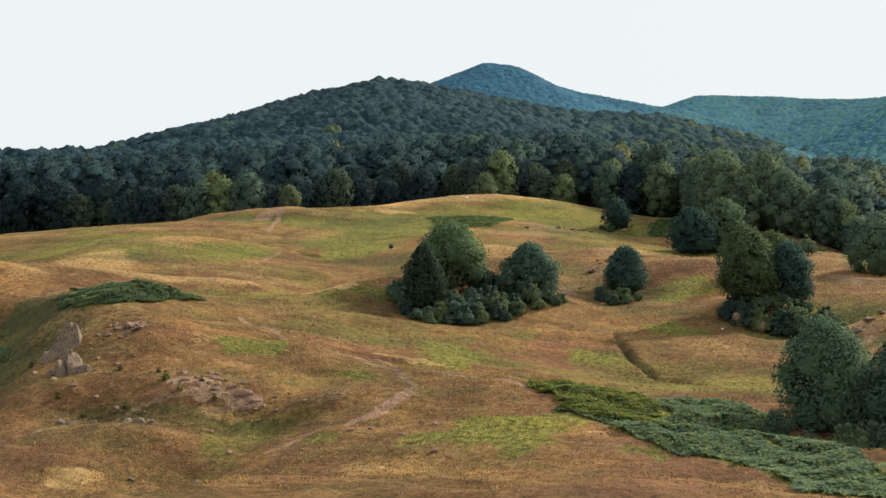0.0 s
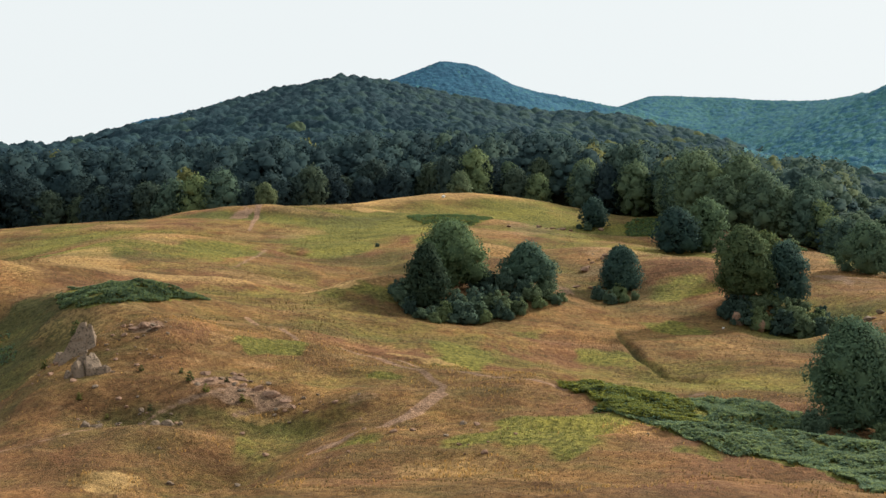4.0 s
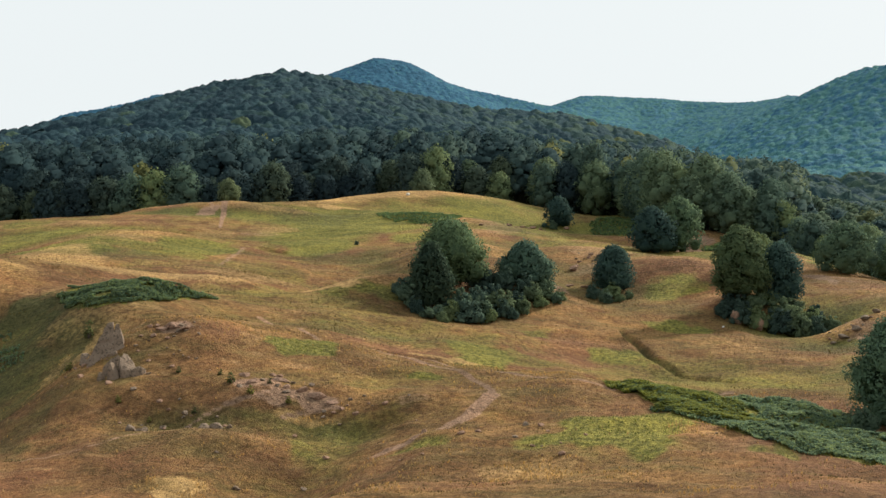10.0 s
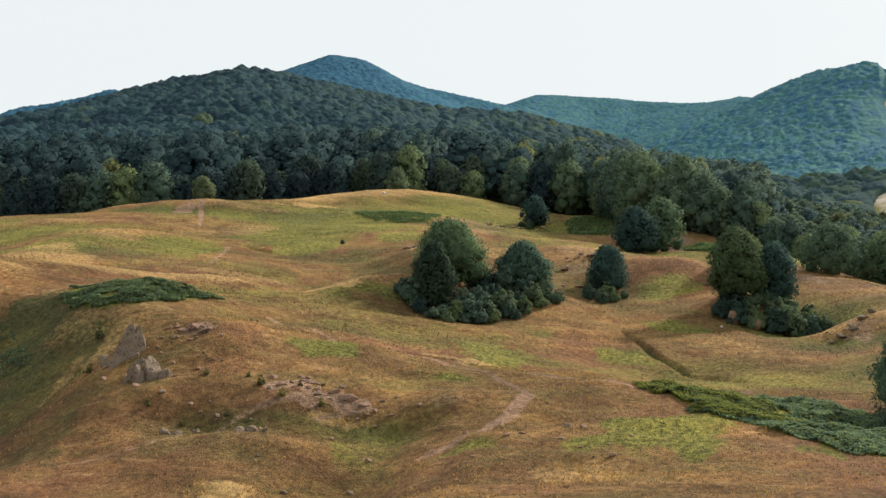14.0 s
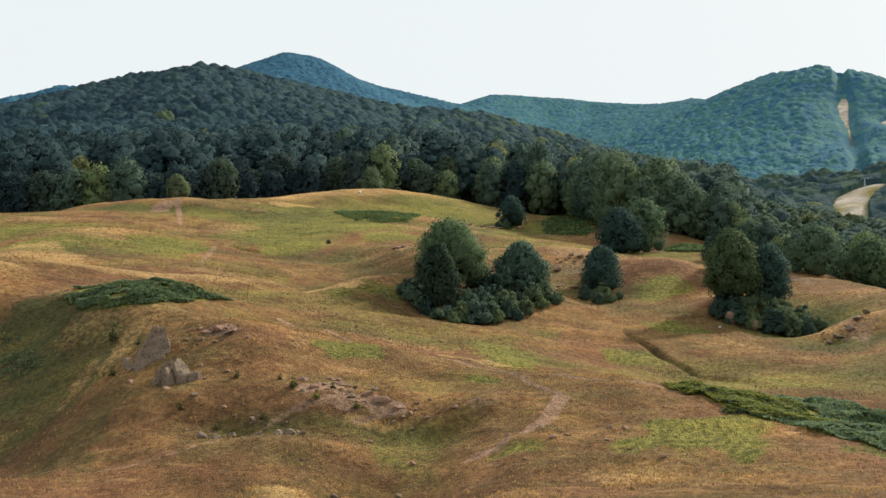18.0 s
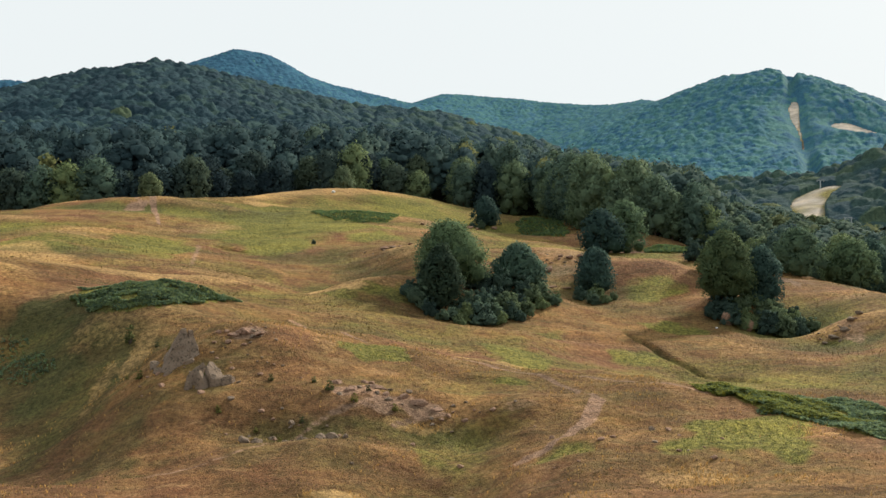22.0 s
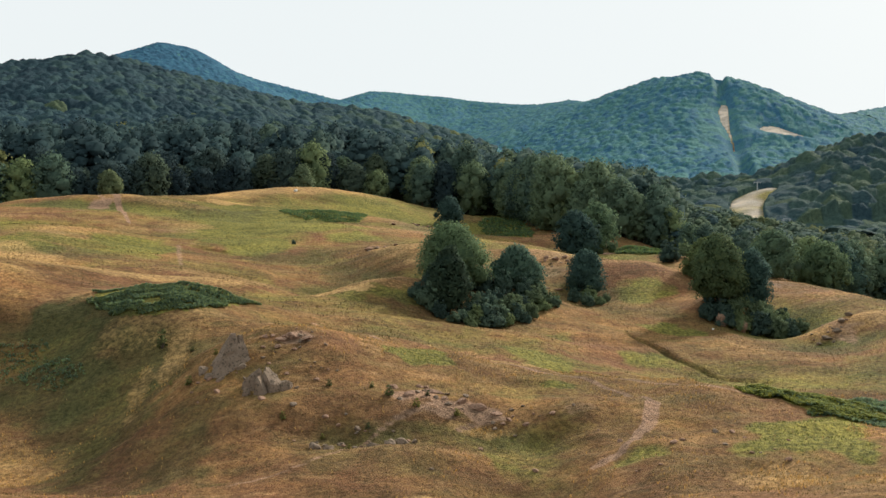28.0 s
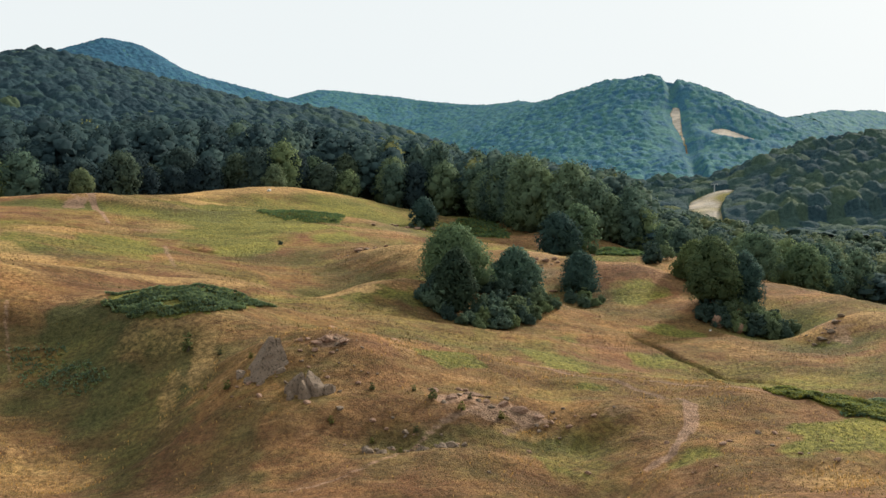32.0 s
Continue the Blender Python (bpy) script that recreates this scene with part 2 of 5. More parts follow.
hill("dale_centre", 11.3, 154.2, 20.8, 9.1, 5.6, -13)
hill("dale_left", -44.1, 135.9, 11.1, 9.9, 12.2, 7)
hill("near_right_dale", 49.8, 120.3, 25.8, 31.9, 5.0, 1)
hill("near_right", 59.3, 108.9, 22.2, 15.8, -6.7, 11)
hill("foreground", -7.5, 84.4, 5.2, 13.0, -4.5, -13)
hill("foreground_left", -45.4, 86.1, 17.2, 7.1, 3.1, 14)
hill("foreground_right", 29.6, 80.2, 34.5, 8.6, -2.7, 2)
hill("left_dip", -43.1, 106.7, 14.9, 31.0, -8.6, 12)
hill("right_far_dale", 60.8, 175.4, 8.7, 18.3, -5.0, 6)
hill("valley_by_the_wood", 162.7, 316.1, 84.2, 47.4, -25.9, 8)
hill("rocky_knoll", 54.5, 184.0, 5.5, 4.2, 4.6, 0)
hill("far_left_rim", -181.4, 293.5, 59.0, 48.8, 5.9, -3)
hill("brow_lip", -8.1, 119.3, 16.1, 3.0, -0.2, -1)
hill("brow_dip", -5.1, 130.2, 17.2, 2.6, -3.6, 7)
hill("mound_lip", 16.3, 112.1, 10.0, 3.0, -0.5, -0)
hill("mound_dip", 22.3, 126.4, 12.8, 6.5, -3.7, -6)
hill("spur_dip", -22.6, 190.6, 20.4, 5.9, 4.3, -6)
hill("swell_dip", -65.9, 187.4, 19.3, 6.2, -0.7, 2)
hill("knoll_dip", -44.8, 153.1, 17.3, 3.6, -2.9, 5)
hill("eroded_bank", -7.0, 104.5, 7.5, 2.4, 1.2, 7)
hill("bank_foot", -8.8, 101.9, 8.5, 2.4, -0.9, -12)
hill("track_bank", 8.9, 104.0, 6.0, 2.5, 0.4, -0)
hill("crag_root", -29.4, 108.7, 4.9, 3.1, -1.1, -1)
hill("hill_foot_rise", -21.2, 99.5, 6.2, 2.2, -2.0, -2)
hill("left_dell", -54.4, 127.1, 9.5, 10.2, -1.4, -0)
hill("outer_bank", 67.3, 169.4, 8.8, 3.6, 2.8, -5)
hill("far_terrace", -84.1, 261.3, 21.9, 6.2, -1.0, -1)
hill("crest_front", -73.0, 309.5, 18.0, 6.0, 5.2, -15)
hill("right_swell", 34.0, 217.0, 14.0, 11.0, 3.0, -15)
hill("right_swell_dip", 32.6, 207.3, 12.8, 3.8, 1.4, 16)



def base_height(y):
    knots = (-6000, -200, 0, 60, 100, 150, 200, 260, 330, 420, 600, 900, 1500, 6000)
    level = (0, 2, 4, 6.5, 9, 13, 19, 28, 42, 46, 52, 56, 60, 70)
    return np.mean([np.interp(y + k * 10, knots, level) for k in range(-4, 5)], 0)


def meadow_height(x, y):
    z = base_height(y)
    for hx, hy, rx, ry, h, rot in HILLS:
        a = math.radians(rot)
        u, v = (x - hx) * math.cos(a) + (y - hy) * math.sin(a), (y - hy) * math.cos(a) - (x - hx) * math.sin(a)
        z = z + h * np.exp(-0.5 * ((u / rx) ** 2 + (v / ry) ** 2))
    return z


def ridge_height(x, y, crest, slope):
    best = np.full(np.shape(x), -1e4)
    for p, q in zip(crest[:-1], crest[1:]):
        d = q[:2] - p[:2]
        s = np.clip(((x - p[0]) * d[0] + (y - p[1]) * d[1]) / (d @ d), 0, 1)
        r = np.hypot(x - p[0] - s * d[0], y - p[1] - s * d[1])
        best = np.maximum(best, p[2] + s * (q[2] - p[2]) - slope * (np.sqrt(r * r + 300) - 17.3))
    return best


def land(x, y):
    """Height of the ground, before its small bumps."""
    x, y = np.asarray(x, float), np.asarray(y, float)
    z0 = meadow_height(x, y)
    far = np.clip((y - 380) / 250, 0, 1)
    rough = fbm(x, y, 150, 3) * 9 * far
    ahead = np.clip(np.interp(x, EDGE_X, EDGE_Y) + 30 - y, 0, None) * 0.35
    parts = [z0] + [ridge_height(x, y, c, s) + rough - ahead for c, s in RIDGES]
    top = np.max(parts, 0)
    return top + 3.0 * np.log(sum(np.exp((p - top) / 3.0) for p in parts))


def wooded(x, y):
    """How far the wood's floor lies above the meadow: positive inside the wood."""
    return np.max([ridge_height(x, y, c, s) for c, s in RIDGES], 0) - meadow_height(x, y)


def ground_z(x, y):
    x, y = np.asarray(x, float), np.asarray(y, float)
    near = np.clip((480 - y) / 100, 0, 1)
    return land(x, y) + near * np.clip(1.35 - y / 260, 0.4, 1) * (fbm(x, y, 17, 2) * 1.7 + (0.5 - np.abs(fbm(x * 0.5, y, 10, 3))) * 1.7 - 0.62 + fbm(x, y, 2.6, 2) * 0.38) - 1.3 * np.clip(0.5 - along(x, y, DITCH) / 1.0, 0, 1) - 1.6 * np.clip(0.5 - np.minimum(along(x, y, SCARP), along(x, y, SCARP_LOW)) / 2.2, 0, 1)


EDGE_X = (-400, -200, -120, -84, -40, -10, 15, 38, 54, 60, 88, 94, 100, 140, 300, 900)
EDGE_Y = (250, 335, 352, 352, 388, 398, 394, 392, 384, 316, 312, 290, 240, 215, 150, 150)
LIFT_TRAIL = ((209, 482, 3), (213, 496, 4), (219, 512, 5), (224, 530, 6), (227, 546, 8), (234, 566, 10), (244, 582, 11), (256, 590, 9), (264, 596, 5))
LIFT_CHUTE = ((320, 750, 0.8), (334, 787, 1.5), (365, 868, 2.0), (391, 943, 2.0), (403, 980, 5), (412, 1002, 6), (420, 1022, 1.0), (452, 1108, 0.8), (458, 1120, 3))
SCREE = ((366, 872, 0.3), (380, 910, 0.7), (392, 946, 1.2), (400, 972, 4.0), (412, 1002, 5.0), (418, 1014, 3.0))
SIDE_SCAR = ((433, 932, 15), (441, 924, 12), (456, 914, 5))
SCARP = ((-62.0, 248.6, 0.2), (-58.5, 247.4, 0.8), (-54.5, 246.2, 0.3))
SCARP_LOW = ((-48.5, 241.0, 0.2), (-45.5, 239.2, 0.9), (-42.0, 236.5, 0.3))
DITCH = ((29.8, 170.0, 0.10), (30.5, 163.5, 0.29), (31.9, 157.6, 0.39), (32.9, 153.3, 0.33), (34.1, 151.2, 0.29), (36.0, 147.2, 0.26), (38.5, 145.0, 0.20), (42.0, 142.0, 0.07))


def along(x, y, line):
    """Distance to a strip of varying half width, negative inside."""
    best = np.full(np.shape(x), 1e4)
    for p, q in zip(line[:-1], line[1:]):
        dx, dy = q[0] - p[0], q[1] - p[1]
        s = np.clip(((x - p[0]) * dx + (y - p[1]) * dy) / (dx * dx + dy * dy), 0, 1)
        best = np.minimum(best, np.hypot(x - p[0] - s * dx, y - p[1] - s * dy) - p[2] - s * (q[2] - p[2]))
    return best


def in_wood(x, y):
    return (y > np.interp(x, EDGE_X, EDGE_Y)) & (along(x, y, LIFT_TRAIL) > 0) & (along(x, y, SCREE) > 0) & (along(x, y, SIDE_SCAR) > 0)


# ---- helpers for meshes ----
def mesh_from(name, verts, faces, mat, smooth=False, tones=None, tone_name="tone", normals=None):
    """A mesh from arrays; faces all of one size."""
    me = bpy.data.meshes.new(name)
    n, k = faces.shape
    me.vertices.add(len(verts))
    me.vertices.foreach_set("co", np.ascontiguousarray(verts, np.float32).ravel())
    me.loops.add(n * k)
    me.loops.foreach_set("vertex_index", np.ascontiguousarray(faces, np.int32).ravel())
    me.polygons.add(n)
    me.polygons.foreach_set("loop_start", np.arange(0, n * k, k, dtype=np.int32))
    me.polygons.foreach_set("loop_total", np.full(n, k, np.int32))
    me.polygons.foreach_set("use_smooth", np.full(n, smooth))
    if tones is not None:
        at = me.attributes.new(tone_name, "FLOAT", "POINT")
        at.data.foreach_set("value", np.ascontiguousarray(tones, np.float32))
    me.update(calc_edges=True)
    me.materials.append(mat)
    if normals is not None:
        me.polygons.foreach_set("use_smooth", np.full(n, True))
        me.normals_split_custom_set_from_vertices(np.ascontiguousarray(normals, np.float32))
    return me


def part(name, data, parent, label=""):
    ob = new(name, data)
    ob.parent = parent
    return tagged(ob, label)


def part_bm(name, bm, mat, parent, label="", smooth=False):
    me = bpy.data.meshes.new(name)
    bm.to_mesh(me)
    bm.free()
    me.materials.append(mat)
    if smooth:
        me.polygons.foreach_set("use_smooth", [True] * len(me.polygons))
    return part(name, me, parent, label)


def ico(level):
    bm = bmesh.new()
    bmesh.ops.create_icosphere(bm, subdivisions=level, radius=1.0)
    v = np.array([p.co[:] for p in bm.verts])
    f = np.array([[p.index for p in q.verts] for q in bm.faces])
    bm.free()
    return v, f


ICO = {k: ico(k) for k in (1, 2, 3)}


# ---- ground: one sheet to the horizon ----
def build_ground():
    r = np.concatenate([np.linspace(0.02, 60, 17)[:-1], np.arange(60, 135, 0.5), np.arange(135, 430, 0.95), np.linspace(430, 1250, 200)[:-1], np.geomspace(1250, 4700, 75)])
    a = np.radians(np.concatenate([np.linspace(-180, -40, 40)[:-1], np.linspace(-40, 40, 520), np.linspace(40, 180, 40)[1:-1]]))
    R, A = np.meshgrid(r, a, indexing="ij")
    X, Y = R * np.sin(A), R * np.cos(A) - 8
    Z = ground_z(X, Y)
    nr, na = R.shape
    idx = np.arange(nr * na).reshape(nr, na)
    nxt = np.roll(idx, -1, axis=1)
    f = np.stack([idx[:-1], nxt[:-1], nxt[1:], idx[1:]], -1).reshape(-1, 4)[:, ::-1]
    verts = np.stack([X, Y, Z], -1).reshape(-1, 3)
    verts = np.vstack([verts, [[0, -8, float(ground_z(0.0, -8.0))]]])
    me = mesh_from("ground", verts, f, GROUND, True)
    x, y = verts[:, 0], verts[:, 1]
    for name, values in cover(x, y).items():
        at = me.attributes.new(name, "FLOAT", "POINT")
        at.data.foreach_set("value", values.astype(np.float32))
    return tagged(new("ground", me), "rolling dry meadow turning into wooded hills", "ground", kind="structure")


def blob(x, y, cx, cy, rx, ry, rot=0, soft=0.35):
    """1 inside an uneven patch, fading to 0 at its rim."""
    a = math.radians(rot)
    u, v = ((x - cx) * math.cos(a) + (y - cy) * math.sin(a)) / rx, ((y - cy) * math.cos(a) - (x - cx) * math.sin(a)) / ry
    d = np.sqrt(u * u + v * v) + fbm(x, y, max(2.5, min(rx, ry)), 3) * 1.15
    return np.clip((1 + soft - d) / (2 * soft), 0, 1)


def strip(x, y, line, soft):
    return np.clip(0.5 - along(x, y, line) / (2 * soft), 0, 1)


def inside(x, y, poly):
    ok = np.zeros(len(x), bool)
    for (ax, ay), (bx, by) in zip(poly, poly[1:] + poly[:1]):
        ok ^= ((ay > y) != (by > y)) & (x < (bx - ax) * (y - ay) / (by - ay + 1e-9) + ax)
    return ok


FERN_A = [(-53.2, 144.0), (-53.2, 148.0), (-51.0, 150.0), (-46.0, 148.5), (-42.0, 146.5), (-38.5, 147.0), (-34.5, 149.5), (-31.0, 149.0), (-32.5, 145.5), (-35.5, 142.0), (-36.8, 137.4), (-39.5, 134.8), (-43.5, 134.4), (-48.2, 137.4)]
FERN_B = [(23.2, 109.5), (25.0, 116.0), (29.0, 122.0), (34.0, 124.0), (39.0, 122.5), (43.2, 119.0), (47.2, 113.0), (47.6, 104.0), (50.0, 102.0), (51.5, 87.0), (51.8, 80.0), (49.5, 72.7), (45.0, 73.5), (44.0, 81.0), (40.5, 86.5), (36.5, 88.8), (33.2, 92.4), (29.5, 97.0), (26.6, 101.6)]
FERN_C = [(-31.0, 312.0), (-28.0, 330.0), (-22.8, 338.0), (-12.8, 342.0), (-7.0, 336.0), (-5.0, 308.0), (-8.0, 294.0), (-17.0, 293.0), (-26.0, 300.0)]
FERN_D = [(60.0, 270.0), (65.0, 284.0), (72.0, 291.0), (80.0, 290.0), (86.0, 280.0), (78.0, 266.0), (70.0, 258.0), (63.0, 258.0)]
FERN_E = [(36.0, 352.0), (44.0, 364.0), (55.0, 372.0), (52.0, 335.0), (46.0, 309.0), (38.0, 312.0)]
FERN_F = [(-66.0, 140.0), (-58.0, 139.0), (-51.0, 130.0), (-54.0, 127.5), (-62.0, 134.5)]


WORN_TRACK = ((10.4, 103.8, 0.62), (9.7, 102.3, 0.58), (9.0, 100.6, 0.54), (8.2, 99.0, 0.50), (6.8, 97.4, 0.46), (5.2, 94.8, 0.42), (3.6, 92.6, 0.38), (0.6, 91.4, 0.34))
SECOND_RUT = ((11.1, 103.9, 0.33), (10.4, 102.6, 0.31), (9.8, 100.8, 0.28), (8.9, 99.2, 0.25), (7.6, 97.6, 0.23))
HILL_TRACK = ((-79.0, 314.0, 1.30), (-76.8, 306.0, 0.73), (-71.5, 286.0, 0.57), (-68.5, 274.0, 0.40))
HILL_TRACK_SIDE = ((-84.0, 314.0, 0.50), (-81.0, 307.0, 0.30))
FOOTPATH = ((-23.5, 143.3, 0.32), (-18.0, 138.5, 0.33), (-12.0, 132.0, 0.33), (-6.4, 125.5, 0.34), (-0.6, 121.8, 0.35), (2.8, 120.0, 0.35), (6.8, 115.4, 0.36), (9.9, 111.0, 0.36), (10.6, 104.4, 0.37))
CROSS_PATH = ((-4.9, 124.5, 0.27), (2.1, 122.3, 0.29), (8.0, 119.0, 0.32), (14.9, 114.2, 0.35), (23.0, 107.6, 0.37))
SHEEP_TRAIL = ((-31.7, 90.7, 0.15), (-27.5, 91.7, 0.15), (-24.1, 93.7, 0.15), (-22.1, 94.8, 0.15), (-19.7, 99.4, 0.15), (-16.2, 102.3, 0.15))
BANK_TRAIL = ((-16.2, 102.3, 0.26), (-14.2, 103.1, 0.26), (-12.0, 104.5, 0.26), (-10.8, 105.3, 0.26))
BANK_TRAIL_LOW = ((-10.2, 101.6, 0.24), (-7.6, 103.3, 0.24), (-4.9, 103.9, 0.24))
FAR_PATH = ((-52.1, 238.3, 0.50), (-49.2, 215.0, 0.42), (-47.9, 205.0, 0.35))
LEFT_PATH = ((-65.9, 146.8, 0.35), (-65.4, 143.9, 0.3), (-64.2, 139.9, 0.25), (-62.6, 133.6, 0.15))
RED_BANK = ((51.0, 273.0, 1.4), (57.0, 277.0, 2.2), (62.0, 275.0, 2.0), (66.0, 268.0, 1.0))


def swell(x, y, reach):
    """How far the land stands above its surroundings: positive on crests and lips, negative in hollows."""
    around = sum(meadow_height(x + dx * reach, y + dy * reach) for dx, dy in ((1, 0), (-1, 0), (0, 1), (0, -1))) / 4
    return meadow_height(x, y) - around


def cover(x, y):
    """Where the grass is green, dim (olive growth and painted shade), straw-pale, or worn to bare soil, and where the
    wood's floor begins.
    """
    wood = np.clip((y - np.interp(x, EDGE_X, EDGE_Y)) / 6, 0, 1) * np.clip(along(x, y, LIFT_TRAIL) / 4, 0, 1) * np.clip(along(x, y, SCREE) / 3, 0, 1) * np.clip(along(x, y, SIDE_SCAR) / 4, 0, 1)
    green, dim, straw = 0.13 + 0.36 * np.clip((y - 130) / 120, 0, 1) + fbm(x, y, 34, 4) * 0.6, 0.08 + fbm(x + 300, y, 26, 4) * 0.5, fbm(x, y + 500, 22, 4) * 0.5
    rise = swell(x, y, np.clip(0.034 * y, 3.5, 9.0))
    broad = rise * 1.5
    # Pale crests, dim hollows: grass differences that also paint in the relief's shading.
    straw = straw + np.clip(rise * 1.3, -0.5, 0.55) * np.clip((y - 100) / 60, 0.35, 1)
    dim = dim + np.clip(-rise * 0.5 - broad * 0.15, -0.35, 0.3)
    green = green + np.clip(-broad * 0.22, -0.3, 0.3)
    bare = np.zeros_like(x)
    chalk = np.maximum(strip(x, y, LIFT_TRAIL, 3) * (0.62 + fbm(x, y, 20, 3) * 0.7), np.maximum(strip(x, y, SCREE, 2), strip(x, y, SIDE_SCAR, 3)))
    green = np.maximum(green, 0.95 * blob(x, y, -80.6, 209.5, 11.8, 8.2))
    green = np.maximum(green, 0.6 * blob(x, y, -69.5, 215.2, 13.2, 9.2))
    green = np.maximum(green, 0.6 * blob(x, y, -119.9, 273.0, 6.9, 11.3))
    green = np.maximum(green, 0.8 * blob(x, y, -59.2, 230.3, 9.6, 11.6))
    green = np.maximum(green, 0.95 * blob(x, y, -25.4, 270.1, 18.7, 11.4))
    green = np.maximum(green, 0.75 * blob(x, y, -33.6, 247.0, 13.7, 12.1))
    green = np.maximum(green, 0.7 * blob(x, y, -14.9, 253.0, 9.8, 7.9))
    green = np.maximum(green, 0.45 * blob(x, y, -37.1, 206.3, 10.3, 11.0))
    green = np.maximum(green, 0.6 * blob(x, y, -13.0, 168.3, 7.9, 2.7))
    green = np.maximum(green, 0.4 * blob(x, y, -15.5, 148.6, 4.5, 4.2))
    green = np.maximum(green, 1 * blob(x, y, -11.6, 118.7, 4.1, 3.1))
    green = np.maximum(green, 0.85 * blob(x, y, 2.2, 112.7, 1.9, 1.0))
    green = np.maximum(green, 0.8 * blob(x, y, 8.2, 136.1, 4.5, 10.4))
    green = np.maximum(green, 0.6 * blob(x, y, 5.9, 90.8, 3.5, 3.1))
    green = np.maximum(green, 1 * blob(x, y, 23.7, 94.1, 4.8, 5.2))
    green = np.maximum(green, 0.8 * blob(x, y, 24.5, 89.2, 2.9, 3.1))
    green = np.maximum(green, 0.6 * blob(x, y, 12.5, 295.0, 11.4, 26.5))
    green = np.maximum(green, 0.5 * blob(x, y, 22.5, 271.1, 9.0, 20.4))
    green = np.maximum(green, 0.65 * blob(x, y, 41.6, 195.1, 5.9, 5.6))
    green = np.maximum(green, 0.9 * blob(x, y, 39.3, 171.9, 5.6, 4.3))
    green = np.maximum(green, 0.6 * blob(x, y, 27.4, 152.6, 5.0, 3.6))
    green = np.maximum(green, 0.6 * blob(x, y, 15.4, 161.1, 4.4, 4.1))
    green = np.maximum(green, 0.5 * blob(x, y, 15.3, 144.2, 4.7, 3.8))
    green = np.maximum(green, 0.5 * blob(x, y, -5.2, 96.0, 3.2, 2.5))
    green = np.maximum(green, 0.7 * blob(x, y, 83.6, 245.6, 5.3, 22.1))
    green = np.maximum(green, 0.5 * blob(x, y, -57.3, 136.1, 5.6, 3.6))
    green = np.maximum(green, 0.45 * blob(x, y, -50.3, 132.8, 4.4, 3.1))
    green = np.maximum(green, 0.9 * blob(x, y, 20.0, 90.7, 4.9, 3.6))
    green = np.maximum(green, 0.6 * blob(x, y, 35.2, 87.7, 2.4, 2.2))
    green = np.maximum(green, 0.4 * blob(x, y, -54.6, 198.7, 10.0, 6.8))
    dim = np.maximum(dim, 0.5 * blob(x, y, -66.3, 206.3, 11.5, 7.2))
    dim = np.maximum(dim, 0.55 * blob(x, y, -53.0, 302.3, 18.5, 19.2))
    dim = np.maximum(dim, 0.45 * blob(x, y, -26.0, 232.7, 14.2, 7.6))
    dim = np.maximum(dim, 0.45 * blob(x, y, -7.3, 167.7, 3.7, 3.7))
    dim = np.maximum(dim, 0.35 * blob(x, y, 8.3, 149.0, 6.5, 2.4))
    dim = np.maximum(dim, 0.75 * blob(x, y, -56.6, 141.5, 6.3, 3.9))
    dim = np.maximum(dim, 0.7 * blob(x, y, -50.4, 126.5, 4.9, 6.2))
    dim = np.maximum(dim, 0.4 * blob(x, y, -35.6, 106.1, 3.2, 6.0))
    dim = np.maximum(dim, 0.5 * blob(x, y, -36.2, 98.3, 3.3, 7.5))
    dim = np.maximum(dim, 0.35 * blob(x, y, -19.8, 93.2, 7.2, 4.9))
    dim = np.maximum(dim, 0.4 * blob(x, y, -29.0, 107.6, 2.7, 4.1))
    dim = np.maximum(dim, 0.12 * blob(x, y, -2.7, 102.7, 4.8, 1.3))
    dim = np.maximum(dim, 0.45 * blob(x, y, 66.8, 185.8, 6.0, 3.7))
    dim = np.maximum(dim, 0.4 * blob(x, y, 29.8, 203.8, 4.5, 4.9))
    dim = np.maximum(dim, 0.65 * blob(x, y, -54.4, 138.3, 9.3, 5.9))
    dim = np.maximum(dim, 0.55 * blob(x, y, -51.5, 126.0, 7.1, 6.3))
    dim = np.maximum(dim, 0.35 * blob(x, y, -12.2, 223.3, 9.9, 5.5))
    dim = np.maximum(dim, 0.3 * blob(x, y, -15.2, 93.3, 5.1, 1.6))
    dim = np.maximum(dim, 0.25 * blob(x, y, 14.1, 87.7, 5.7, 2.2))
    straw = straw - 0.8 * np.clip(green - 0.4, 0, 0.6)
    straw = np.maximum(straw, 0.9 * blob(x, y, -16.0, 170.0, 6.1, 1.0))
    straw = np.maximum(straw, 0.65 * blob(x, y, -79.9, 194.7, 9.8, 17.3))
    straw = np.maximum(straw, 0.55 * blob(x, y, -55.6, 171.0, 5.7, 1.6))
    straw = np.maximum(straw, 0.9 * blob(x, y, 4.4, 136.4, 4.5, 0.8))
    straw = np.maximum(straw, 0.45 * blob(x, y, -4.9, 140.2, 5.4, 1.4))
    straw = np.maximum(straw, 0.35 * blob(x, y, -45.9, 208.7, 15.1, 3.2))
    straw = np.maximum(straw, 0.55 * blob(x, y, -53.8, 275.6, 9.2, 5.5))
    straw = np.maximum(straw, 0.55 * blob(x, y, -68.0, 265.7, 5.9, 10.8))
    straw = np.maximum(straw, 0.8 * blob(x, y, -48.5, 336.6, 11.2, 2.4))
    straw = np.maximum(straw, 1 * blob(x, y, -13.7, 85.5, 2.6, 1.2))
    straw = np.maximum(straw, 0.55 * blob(x, y, 14.2, 83.3, 4.1, 3.8))
    straw = np.maximum(straw, 0.5 * blob(x, y, 21.5, 80.4, 1.7, 2.4))
    straw = np.maximum(straw, 0.85 * blob(x, y, -7.7, 102.0, 2.5, 0.8))
